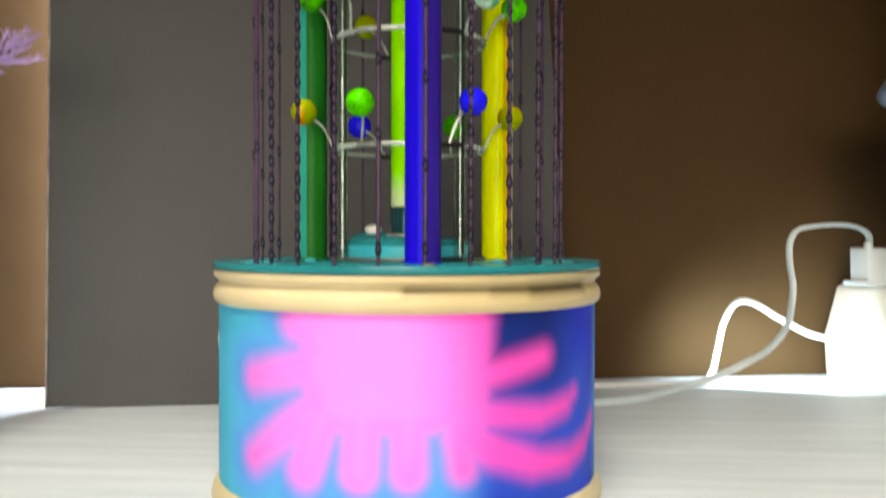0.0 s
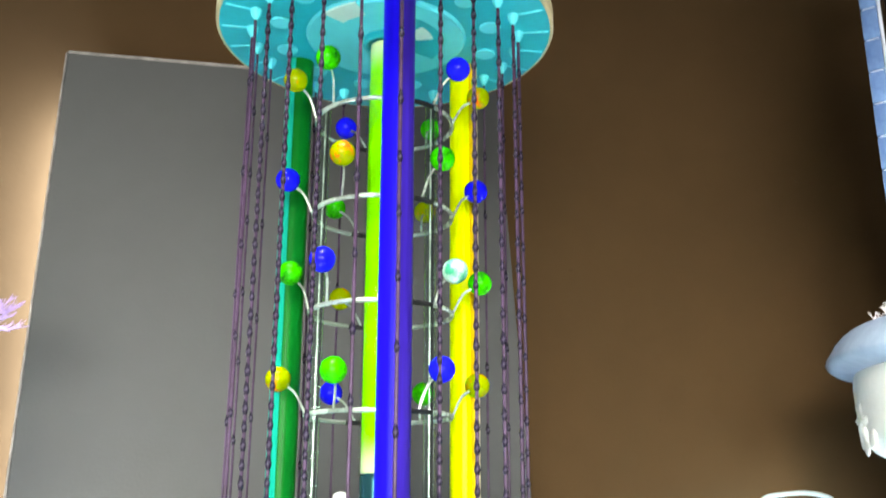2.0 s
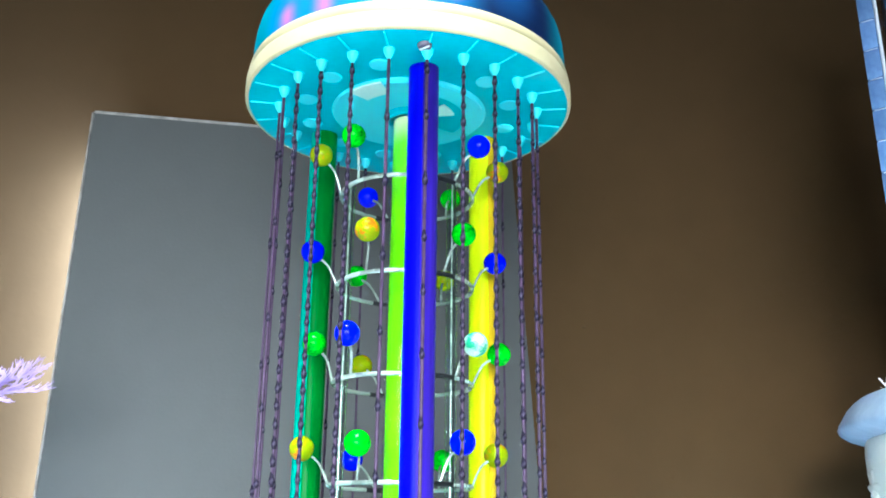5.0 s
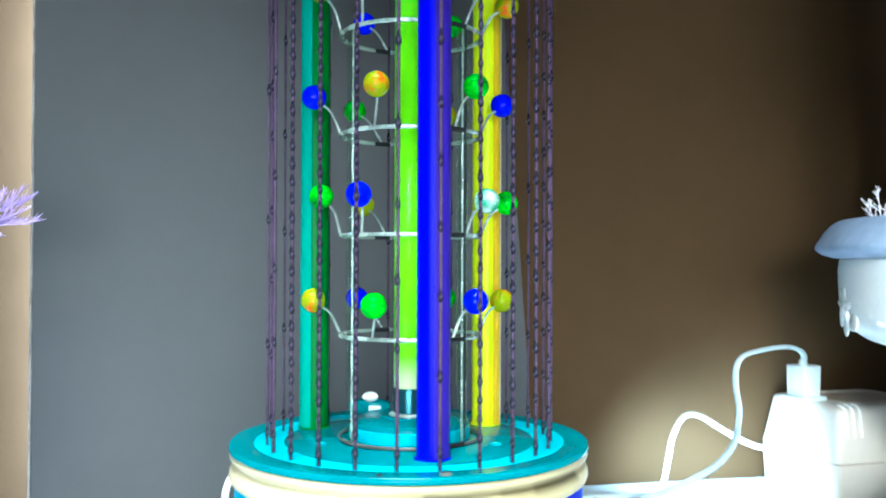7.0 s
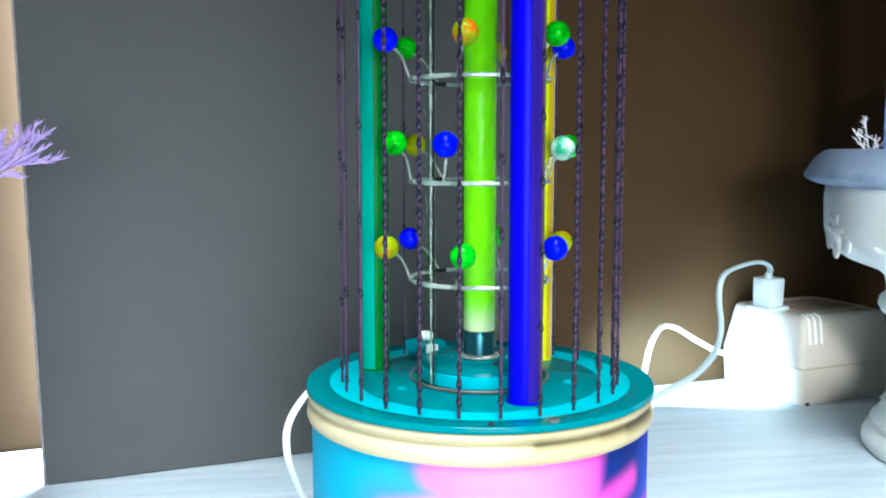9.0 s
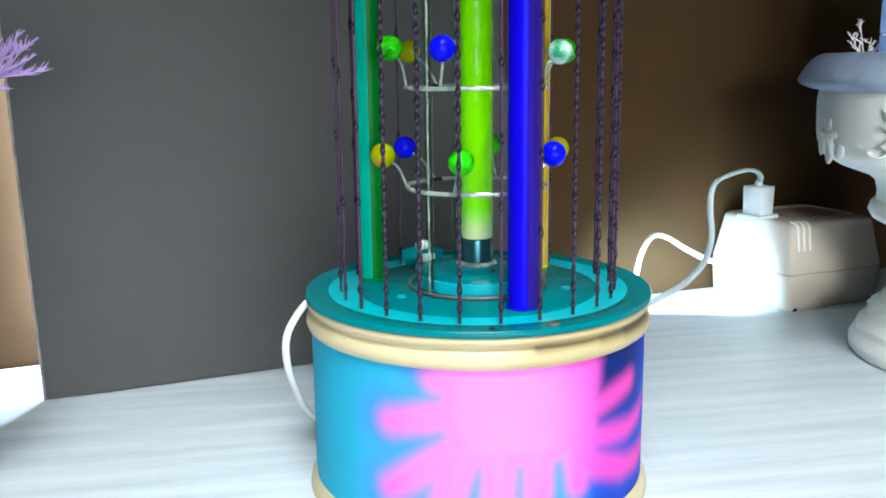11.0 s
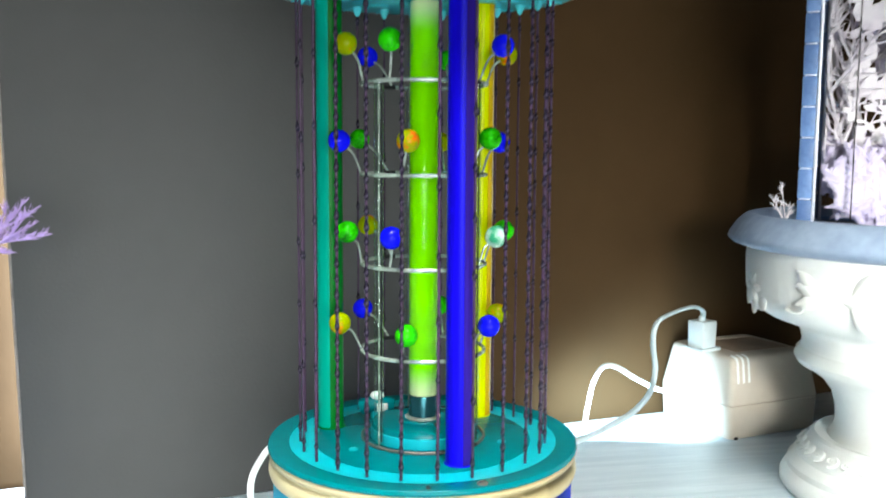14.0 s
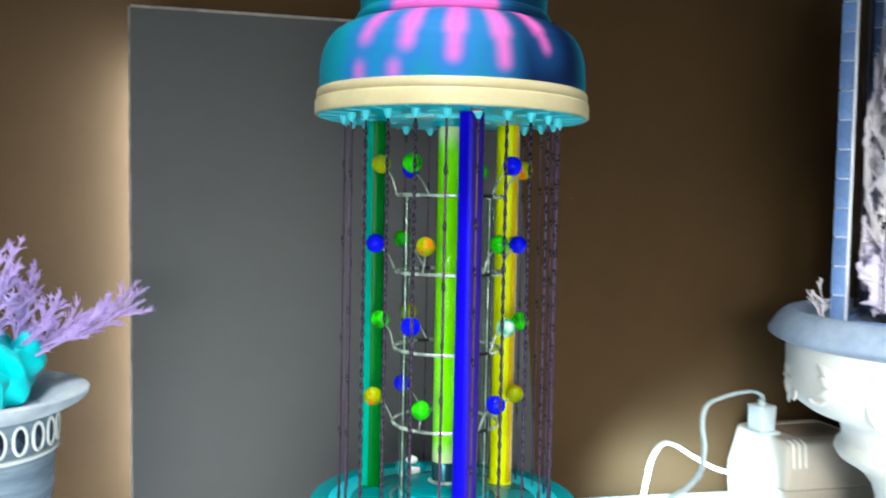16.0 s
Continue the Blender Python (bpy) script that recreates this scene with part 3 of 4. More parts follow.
# nylon lines with their drops
drop_profile = [(0.0007, 0.0052), (0.0010, 0.0036), (0.0013, 0.0018), (0.00165, 0.0000), (0.00165, -0.0013), (0.0012, -0.0026), (0.0007, -0.0036)]
ob = mesh_object("drop", lathe(drop_profile, 10), M_DROP)
DROP = ob.data
bpy.data.objects.remove(ob)
spacing = {-3: 0.0098, -2: 0.0094, -1: 0.0095, 0: 0.046, 1: 0.036, 2: 0.0098, 3: 0.0105, 4: 0.0135, 5: 0.015, 6: 0.019, 7: 0.026, -4: 0.052, -5: 0.064, -6: 0.040}
LINE_R = 0.0850
for k in range(-11, 13):
    a = radians(-93 + 15 * k)
    x, y = LINE_R * math.cos(a), LINE_R * math.sin(a)
    nylon = part("nylon_line", sweep([(0, 0, 0), (0.0002, 0, 0.1), (0, 0.0002, 0.2), (0, 0, 0.3085)], 0.00098 if -4 <= k <= 7 else 0.00080, 6), M_LINE, rain_lamp, at=pose(x, y, 0.1246))
    gap = spacing.get(k, rng.choice((0.040, 0.050, 0.066)))
    grown = 0.90 if -3 <= k <= 4 else 0.80
    z = rng.uniform(0.004, 0.012)
    while z < 0.297:
        big = rng.uniform(0.98, 1.14) * grown
        shared("drop", DROP, nylon, Matrix.LocRotScale((0, 0, z), None, (big, big, big * rng.uniform(0.88, 1.06))))
        z += gap * (rng.uniform(0.94, 1.06) if gap < 0.014 else rng.uniform(0.75, 1.25))

# cap: underside disc, pegs, band and printed dome
cap = part("cap_disc", lathe([(0.001, 0.4310), (0.0500, 0.4310), (0.0510, 0.4306), (0.0515, 0.4300), (0.1050, 0.4300), (0.1062, 0.4306), (0.1062, 0.4345), (0.001, 0.4345)], 128), M_CYAN, rain_lamp)
part("cap_well", lathe([(0.0515, 0.4302), (0.0500, 0.4286), (0.0180, 0.4290), (0.0160, 0.4280), (0.0120, 0.4280), (0.0120, 0.4306), (0.0515, 0.4306)], 96, True), M_CYAN_PALE, rain_lamp, "pale cyan centre boss")


def sector(r0, r1, a0, a1, z0, z1, n=14):
    """A piece of a flat ring between two radii, two angles and two heights."""
    bm, rows = bmesh.new(), []
    for i in range(n + 1):
        a = radians(a0 + (a1 - a0) * i / n)
        rows.append([bm.verts.new((r * math.cos(a), r * math.sin(a), z)) for r, z in ((r0, z0), (r1, z0), (r1, z1), (r0, z1))])
    for a, b in zip(rows, rows[1:]):
        for j in range(4):
            bm.faces.new((a[j], a[(j + 1) % 4], b[(j + 1) % 4], b[j]))
    bm.faces.new(rows[0])
    bm.faces.new(rows[-1][::-1])
    return bm


part("well_recess", sector(0.0185, 0.0370, -58, 40, 0.4272, 0.4290), M_CYAN, rain_lamp, "teal sunken piece of the boss")
part("well_rim", sector(0.0372, 0.0500, -104, -12, 0.4266, 0.4290), M_CYAN_PALE, rain_lamp, "raised pale rim piece")
# whitish pieces paint the boss's reflections as colour
part("well_glint", sector(0.0350, 0.0500, -134, -106, 0.4276, 0.4290), M_GLINT, rain_lamp, "whitish painted reflection on the boss rim")
part("well_glint", sector(0.0200, 0.0310, -38, -8, 0.4266, 0.4274), M_GLINT, rain_lamp, "whitish painted reflection inside the boss")
part("well_collar", lathe([(0.0118, 0.4282), (0.0118, 0.4240), (0.0134, 0.4236), (0.0146, 0.4244), (0.0150, 0.4282)], 40, True), M_CYAN, rain_lamp, "teal tube collar")
peg = None
for k in range(24):
    a = radians(-93 + 15 * k)
    x, y = LINE_R * math.cos(a), LINE_R * math.sin(a)
    spot = pose(x, y, 0.4302, 0, 0, math.degrees(a))
    if peg is None:
        peg = part("line_peg", lathe([(0.0036, 0.0), (0.0032, -0.0030), (0.0016, -0.0062), (0.0004, -0.0076)], 14), M_CYAN_PALE, rain_lamp, at=spot)
        rib = part("rib", block((0.0200, 0.0011, 0.0010), 0.0003), M_CYAN_PALE, rain_lamp, at=spot @ pose(0.009, 0, -0.0010))
    else:
        shared("line_peg", peg.data, rain_lamp, spot)
        shared("rib", rib.data, rain_lamp, spot @ pose(0.009, 0, -0.0010))
bm = lathe([(0.0068, 0.0), (0.0064, -0.0009), (0.0005, -0.0010)], 24)
vent = part("vent_disc", bm, M_CYAN_PALE, rain_lamp, at=pose(0.068 * math.cos(radians(-100)), 0.068 * math.sin(radians(-100)), 0.4300))
for deg in range(-70, 260, 30):
    if min(abs((deg - g + 180) % 360 - 180) for g in (-77, 153, 42)) > 12:
        shared("vent_disc", vent.data, rain_lamp, pose(0.068 * math.cos(radians(deg)), 0.068 * math.sin(radians(deg)), 0.4300))
screw = part("cap_screw", lathe([(0.0044, 0.0), (0.0042, -0.0014), (0.0036, -0.0020), (0.0005, -0.0021)], 20), M_SCREW, rain_lamp, at=pose(0.0165, -0.0890, 0.4300))
part("slot", block((0.0070, 0.0013, 0.0006), 0), M_WHITE, screw, at=pose(0, 0, -0.0025, 0, 0, -35))
cap_band = [(0.1000, 0.4302), (0.1066, 0.4302), (0.1076, 0.4312), (0.1076, 0.4405), (0.1068, 0.4420), (0.1056, 0.4426), (0.1062, 0.4438), (0.1066, 0.4462), (0.1058, 0.4490), (0.1046, 0.4500), (0.1000, 0.4502)]
part("cap_band", lathe(cap_band, 128, True), M_BRASS, rain_lamp, "cream lacquered cap band")
dome = [(0.1042, 0.4496), (0.1044, 0.4560), (0.1042, 0.4640), (0.1034, 0.4720), (0.1016, 0.4800), (0.0984, 0.4870), (0.0936, 0.4930), (0.0876, 0.4975), (0.0810, 0.5005), (0.0760, 0.5020)]
fine = []
for (r0, z0), (r1, z1) in zip(dome, dome[1:]):
    fine += [(r0 + (r1 - r0) * i / 4, z0 + (z1 - z0) * i / 4) for i in range(4)]
dome_arms = [(-124, 0.500, -126, 0.490, 0.0044), (-126, 0.490, -127.7, 0.480, 0.0026), (-107, 0.500, -107.8, 0.488, 0.0052), (-107.8, 0.488, -108.6, 0.474, 0.0030), (-89, 0.500, -90, 0.484, 0.0058), (-90, 0.484, -90.5, 0.465, 0.0032),
             (-73, 0.500, -71.8, 0.482, 0.0056), (-71.8, 0.482, -70.7, 0.461, 0.0028), (-57, 0.500, -54, 0.488, 0.0044), (-54, 0.488, -51, 0.474, 0.0016), (-130, 0.457, -130, 0.453, 0.0008), (-113.7, 0.457, -113.7, 0.453, 0.0008)]
# dome and crown turn near-black blue from about -88 degrees, fading after -34
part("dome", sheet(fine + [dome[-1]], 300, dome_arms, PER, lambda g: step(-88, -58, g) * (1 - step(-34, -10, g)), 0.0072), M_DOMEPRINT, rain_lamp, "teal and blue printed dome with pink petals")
neck = [(0.0745, 0.5010), (0.0765, 0.5030), (0.0770, 0.5060), (0.0752, 0.5090), (0.0730, 0.5110), (0.0735, 0.5300), (0.0690, 0.5440), (0.0560, 0.5530), (0.0300, 0.5580), (0.001, 0.5590)]
neck_fine = []
for (r0, z0), (r1, z1) in zip(neck, neck[1:]):
    neck_fine += [(r0 + (r1 - r0) * i / 3, z0 + (z1 - z0) * i / 3) for i in range(3)]
part("crown", sheet(neck_fine + [neck[-1]], 240, [(-122, 0.506, -70, 0.506, 0.006), (-110, 0.520, -70, 0.520, 0.008)], PER, lambda g: 0.9 * step(-84, -56, g) * (1 - step(-34, -10, g))), M_DOMEPRINT, rain_lamp, "teal crown printed pink")

# white cord that hangs beside the drum
part("power_lead", sweep(smooth_points([(-0.070, 0.085, 0.112), (-0.100, 0.062, 0.108), (-0.117, 0.045, 0.092), (-0.1205, 0.040, 0.074), (-0.116, 0.048, 0.050), (-0.105, 0.066, 0.022), (-0.085, 0.095, 0.004), (-0.02, 0.16, 0.0032)]), 0.0030, 10, flat=0.7), M_CORD, rain_lamp, "white flat power lead")

# ---- the power block with its plug and cord ----
yaw = 14.2
BLOCK_AT = pose(0.3995, 0.3100, 0.0, 0, 0, yaw)
BL, BW, BS, BH = 0.1346, 0.1262, 0.0386, 0.0930
power_block = thing("power_block", BLOCK_AT, "cream white plastic power block standing on the table", "power adapter")


def rounded_frustum(x0, x1, y0, y1, z0, z1, low, high, corner, crown):
    """A lofted shell with rounded upright corners: inset low at its foot, high at its top, with a soft top edge."""
    bm, rings = bmesh.new(), []
    levels = [(z0, low), (z0 + 0.0012, low - 0.0008)] + [(z0 + (z1 - crown - z0) * t, low - 0.0008 + (high - low + 0.0008) * t) for t in (0.35, 0.7, 1.0)]
    levels += [(z1 - crown + crown * math.sin(a), high + crown * (1 - math.cos(a))) for a in (0.4, 0.8, 1.2, 1.57)]
    for z, k in levels:
        ring = []
        for cx, cy, a0 in ((x1 - k - corner, y0 + k + corner, -90), (x1 - k - corner, y1 - k - corner, 0), (x0 + k + corner, y1 - k - corner, 90), (x0 + k + corner, y0 + k + corner, 180)):
            for i in range(6):
                a = radians(a0 + 90 * i / 5)
                ring.append(bm.verts.new((cx + corner * math.cos(a), cy + corner * math.sin(a), z)))
        rings.append(ring)
    n = len(rings[0])
    for a, b in zip(rings, rings[1:]):
        for i in range(n):
            bm.faces.new((a[i], a[(i + 1) % n], b[(i + 1) % n], b[i]))
    bm.faces.new(rings[0][::-1])
    bm.faces.new(rings[-1])
    return bm


part("skirt", rounded_frustum(0, BL, 0, BW, 0.0005, BS, 0.0030, 0.0006, 0.0060, 0.0008), M_BLOCK, power_block, "cream white lower tray")
part("shell", rounded_frustum(0, BL, 0, BW, BS + 0.0007, BH, 0.0012, 0.0080, 0.0065, 0.0070), M_BLOCK, power_block)
part("seam", rounded_frustum(0.0022, BL - 0.0022, 0.0022, BW - 0.0022, BS - 0.002, BS + 0.002, 0.0, 0.0, 0.005, 0.0004), M_PANELTOP, power_block)
part("label_sheet", block((0.080, 0.062, 0.0006), 0.0002, pose(0.073, 0.062, BH + 0.0003)), M_PANELTOP, power_block, "taupe label sheet on the top")
for a, b in (((0.032, 0.0945), (0.114, 0.0945)), ((0.114, 0.0945), (0.114, 0.030))):
    part("label_ridge", sweep([(*a, BH + 0.0004), ((a[0] + b[0]) / 2, (a[1] + b[1]) / 2, BH + 0.0008), (*b, BH + 0.0004)], 0.0016, 8), M_BLOCK, power_block)
for i in range(3):
    x = 0.0150 + 0.0080 * i
    part("vent_rib", sweep(smooth_points([(x, 0.0190, BH - 0.0002), (x, 0.0125, BH - 0.0010), (x, 0.0088, BH - 0.0052), (x - 0.0003, 0.0068, 0.0760), (x - 0.0006, 0.0050, 0.0640)], 5), 0.0017, 8), M_WHITE, power_block, "raised white vent rib")
part("foot", lathe([(0.003, 0.0), (0.003, 0.003), (0.001, 0.003)], 12), M_BLACK, power_block, at=pose(0.012, 0.0035, 0))
part("lead", sweep(smooth_points([(0.400, 0.374, 0.0380), (0.372, 0.3735, 0.0400), (0.3393, 0.3714, 0.0468), (0.311, 0.3708, 0.0610), (0.2898, 0.3704, 0.0742), (0.2762, 0.3701, 0.0783), (0.2665, 0.3699, 0.0734), (0.2576, 0.3697, 0.0558), (0.2520, 0.3690, 0.0300), (0.2440, 0.3600, 0.0090), (0.222, 0.345, 0.0034), (0.10, 0.315, 0.0034)]), 0.0029, 10), M_CORD, power_block, "white round lead",
     at=BLOCK_AT.inverted())
AT = pose(0.3895, 0.3660, BH + 0.0006, 0, 0, 24)
plug = thing("plug", AT, "bluish white plug with a looping flat white cord", "plug")
part("collar", block((0.034, 0.030, 0.0046), 0.0016), M_PLUG, plug)
part("plug_body", block((0.0225, 0.0225, 0.0312), 0.0014, pose(0, 0, 0.0040), taper=1.06), M_PLUG, plug)
part("strain_relief", lathe([(0.0042, 0.0), (0.0040, 0.004), (0.0030, 0.006), (0.0020, 0.006)], 14), M_PLUG, plug, at=pose(-0.001, 0.000, 0.0348))
part("cord", sweep(smooth_points([(0.3892, 0.3655, 0.1315), (0.3860, 0.3590, 0.1410), (0.3720, 0.3480, 0.1478), (0.3500, 0.3300, 0.1500), (0.3223, 0.3070, 0.1487), (0.3015, 0.2900, 0.1450), (0.2930, 0.2825, 0.1346), (0.2925, 0.2815, 0.1173), (0.2960, 0.2835, 0.0985), (0.2950, 0.2830, 0.0830),
                                 (0.2950, 0.2960, 0.0620), (0.2840, 0.3080, 0.0410), (0.2660, 0.3140, 0.0275), (0.2400, 0.3150, 0.0150), (0.2080, 0.3100, 0.0050), (0.1720, 0.2700, 0.0034), (0.1380, 0.2450, 0.0034), (0.06, 0.215, 0.0034), (-0.02, 0.165, 0.0034)]), 0.0033, 10, flat=0.62), M_FLATCORD, plug, "pale flat cord", at=AT.inverted())

# ---- the white urn with its lantern ----
URN = (0.4985, 0.1373)
urn = thing("pedestal_urn", pose(*URN, 0.0), "large white relief-moulded stoneware pedestal urn with a slate rim", "urn")
urn_profile = [(0.001, 0.0), (0.1165, 0.0), (0.1200, 0.004), (0.1202, 0.011), (0.1170, 0.017), (0.1140, 0.019), (0.1138, 0.025), (0.1090, 0.030), (0.1060, 0.032), (0.1050, 0.037), (0.0985, 0.043), (0.0945, 0.047), (0.0935, 0.052), (0.0895, 0.0545), (0.0850, 0.053), (0.0780, 0.052), (0.0740, 0.056),
               (0.0715, 0.066), (0.0720, 0.080), (0.0765, 0.096), (0.0860, 0.109), (0.0990, 0.118), (0.1085, 0.123), (0.1120, 0.129), (0.1105, 0.135), (0.1060, 0.139), (0.1055, 0.146), (0.1080, 0.156), (0.1150, 0.1620), (0.1260, 0.1660), (0.1400, 0.1710), (0.1500, 0.1775), (0.1570, 0.1860), (0.1596, 0.1960), (0.1604, 0.2080), (0.1610, 0.2260), (0.1600, 0.2340), (0.1580, 0.2380), (0.001, 0.2380)]
part("bowl", lathe(urn_profile, 128), M_URN, urn)
rim_profile = [(0.1560, 0.2352), (0.1660, 0.2368), (0.1740, 0.2396), (0.1780, 0.2425), (0.1788, 0.2448), (0.1778, 0.2478), (0.1748, 0.2522), (0.1712, 0.2580), (0.1664, 0.2630), (0.1620, 0.2662), (0.1575, 0.2674), (0.1535, 0.2664), (0.1500, 0.2620), (0.1470, 0.2560), (0.1400, 0.2525), (0.001, 0.2520), (0.001, 0.2400)]
part("rim", lathe(rim_profile, 128), M_SLATE, urn, "slate blue glazed rim")
for k in range(36):
    a = radians(k * 10)
    spot = pose(0.1005 * math.cos(a), 0.1005 * math.sin(a), 0.0425, 0, 38, k * 10)
    if k == 0:
        scroll = part("foot_scroll", sweep([(0.0058 * (1 - t * 0.045) * math.cos(t * 0.62), 0.0076 * (1 - t * 0.045) * math.sin(t * 0.62), 0) for t in range(18)], 0.0017, 6), M_URN, urn, at=spot)
    else:
        shared("foot_scroll", scroll.data, urn, spot)


def leaf(length, width, thick):
    bm = bmesh.new()
    n, rows = 8, []
    for i in range(n + 1):
        t = i / n
        w = width * math.sin(math.pi * min(1, t * 0.93 + 0.05)) ** 0.8
        z = thick * math.sin(math.pi * t)
        rows.append([bm.verts.new((length * t, w * s, z * (1 - abs(s) * 0.9) + 0.0002 + 0.0008 * (abs(s) == 0.5))) for s in (-1, -0.5, 0, 0.5, 1)])
    for a, b in zip(rows, rows[1:]):
        for j in range(4):
            bm.faces.new((a[j], a[j + 1], b[j + 1], b[j]))
    return bm


LEAF = [leaf(0.044, 0.0080, 0.0032), leaf(0.028, 0.0066, 0.0028)]
LEAF = [mesh_object("leaf", b, M_URN) for b in LEAF]
BOWL_R = 0.1598


def on_bowl(deg, z, turn, lift=0.0):
    """A pose flat on the bowl's side at that angle and height, with x along the wall."""
    a = radians(deg)
    r = BOWL_R + lift
    return Matrix.Translation((r * math.cos(a), r * math.sin(a), z)) @ Euler((0, 0, a + math.pi / 2)).to_matrix().to_4x4() @ Euler((math.pi / 2, 0, 0)).to_matrix().to_4x4() @ Euler((0, 0, radians(turn))).to_matrix().to_4x4()


scroll_vine = None
for deg in (206, 246, 286, 326, 6, 46, 86):
    for turn, off, which in ((16, 6, 0), (-18, 6, 0), (0, 4, 0), (50, 7, 1), (-52, 7, 1), (165, -2, 1), (195, -2, 1), (142, -4, 1)):
        shared("leaf", LEAF[which].data, urn, on_bowl(deg + off, 0.203 + 0.006 * math.sin(radians(turn)), turn, 0.0004))
    spot = on_bowl(deg - 12, 0.202, 0)
    if scroll_vine is None:
        curl = [(0.017 * (1 - t * 0.032) * math.cos(t * 0.33 - 2.2) - 0.002, 0.017 * (1 - t * 0.032) * math.sin(t * 0.33 - 2.2), 0.0002 - 0.00045 * (0.2 * t)) for t in range(26)]
        scroll_vine = part("scroll_vine", sweep(curl, 0.0017, 8, taper=lambda t: 1.15 - 0.5 * t), M_URN, urn, "moulded curling vine", at=spot)
    else:
        shared("scroll_vine", scroll_vine.data, urn, spot)
for ob in LEAF:
    bpy.data.objects.remove(ob)
bead = None
for deg in (168, 348):
    # a moulded rosette: a wavy boss with petals and beads round it
    a = radians(deg)
    bm = ball(0.0190, 64, 44, squash=(0.36, 0.95, 1.05))
    for v in bm.verts:
        v.co *= 1 + 0.16 * noise.noise(v.co * 170) + 0.06 * noise.noise(v.co * 420) + 0.16 * math.cos(6 * math.atan2(v.co.z, v.co.y)) * min(1, math.hypot(v.co.y, v.co.z) / 0.009)
    part("boss", bm, M_URN, urn, "moulded rosette boss", at=pose(0.1548 * math.cos(a), 0.1548 * math.sin(a), 0.2000, 0, 0, deg))
    for da, dz, k in ((-7.0, 0.020, 0.9), (-3.2, 0.027, 1.1), (2.5, 0.026, 0.8), (7.4, 0.016, 1.0), (9.0, 0.002, 0.9), (7.2, -0.014, 0.8), (-8.5, 0.006, 0.8), (-8.0, -0.012, 0.9), (0.5, -0.019, 0.8), (13.5, 0.004, 0.9), (16.5, -0.003, 0.7)):
        b = radians(deg + da)
        spot = Matrix.LocRotScale(((BOWL_R - 0.0018) * math.cos(b), (BOWL_R - 0.0018) * math.sin(b), 0.2000 + dz), Euler((0.5 * da, 0, b)), (k, k * 1.3, k * 1.3))
        if bead is None:
            lump = ball(0.0078, 20, 14, squash=(0.26, 1.0, 0.85))
            for v in lump.verts:
                v.co *= 1 + 0.08 * noise.noise(v.co * 260)
            bead = part("rosette_petal", lump, M_URN, urn, at=spot)
        else:
            shared("rosette_petal", bead.data, urn, spot)

lantern = thing("glass_lantern", pose(0.388, 0.166, 0.2525, 0, 0, -35), "tall glass lantern with blue tiled posts on the urn", "lantern")
SIDE, TALL = 0.148, 0.43
tile = None
for cx, cy in ((0, 0), (SIDE, 0), (0, SIDE), (SIDE, SIDE)):
    post = part("post", block((0.0100, 0.0100, TALL), 0.001), M_SILVER, lantern, at=pose(cx, cy, 0))
    for i in range(15):
        spot = pose(0, 0, 0.0015 + i * 0.0285)
        if tile is None:
            tile = part("post_tile", block((0.0128, 0.0128, 0.0274), 0.0010), M_POST, post, at=spot)
        else:
            shared("post_tile", tile.data, post, spot)
    part("post_edge", block((0.0026, 0.0026, TALL), 0.0006), M_SILVER, post, "pale silver corner edge", at=pose(0.0080 * (1 if cx == 0 else -1), -0.0052, 0))
for z in (0.0, TALL - 0.012):
    for m in (pose(SIDE / 2, 0, z), pose(SIDE / 2, SIDE, z), pose(0, SIDE / 2, z, 0, 0, 90), pose(SIDE, SIDE / 2, z, 0, 0, 90)):
        part("rail", block((SIDE - 0.019, 0.006, 0.005), 0.001), M_POST, lantern, at=m)
for m in (pose(SIDE / 2, 0, 0.01), pose(SIDE / 2, SIDE, 0.01), pose(0, SIDE / 2, 0.01, 0, 0, 90), pose(SIDE, SIDE / 2, 0.01, 0, 0, 90)):
    pane = part("pane", block((SIDE - 0.018, 0.0014, TALL - 0.022), 0), M_PANE, lantern, "clear glass pane", smooth=False, at=m)
    pane.visible_shadow = False
    for dx in (-0.034, 0.012, 0.045):
        part("lead_line", block((0.0012, 0.0026, TALL - 0.022), 0), M_BLACK, pane, smooth=False, at=pose(dx, 0, 0))


def fronds(seed, base, count, spread, length, thin, levels=3, up=0.6, twigs=7, lean=(0, 0, 0), size=1.0, keep=9.0, fan=0.75):
    """A tuft of branching sprays in one mesh."""
    r, bm = random.Random(seed), bmesh.new()

    def grow(p, d, ln, rad, level):
        pts = [p]
        for i in range(4):
            d = (d + Vector((r.uniform(-1, 1), r.uniform(-1, 1), r.uniform(-0.6, 1))) * 0.16).normalized()
            q = pts[-1] + d * ln / 4
            far = max(abs(q.x), abs(q.y))
            if far > keep:
                q.x, q.y = q.x * keep / far, q.y * keep / far
            pts.append(q)
        sweep(pts, rad, 4, bm=bm, taper=lambda t: 1 - 0.75 * t)
        if level < levels:
            for i in range(twigs if level else twigs + 2):
                t = r.uniform(0.25, 1.0)
                k = min(3, int(t * 4))
                q = pts[k].lerp(pts[k + 1], t * 4 - k)
                side = Vector((r.gauss(0, 1), r.gauss(0, 1), r.gauss(0.25, 0.8))).normalized()
                grow(q, (d * 0.75 + side * fan).normalized(), ln * r.uniform(0.28, 0.46) * (1.15 - 0.5 * t), rad * 0.62, level + 1)

    for i in range(count):
        a = r.uniform(0, 2 * math.pi)
        d = (Vector((math.cos(a) * spread, math.sin(a) * spread, up)) + Vector(lean)).normalized()
        grow(Vector(base) + Vector((math.cos(a), math.sin(a), 0)) * 0.015 * size, d, length * r.uniform(0.7, 1.1), thin, 1)
    return bm


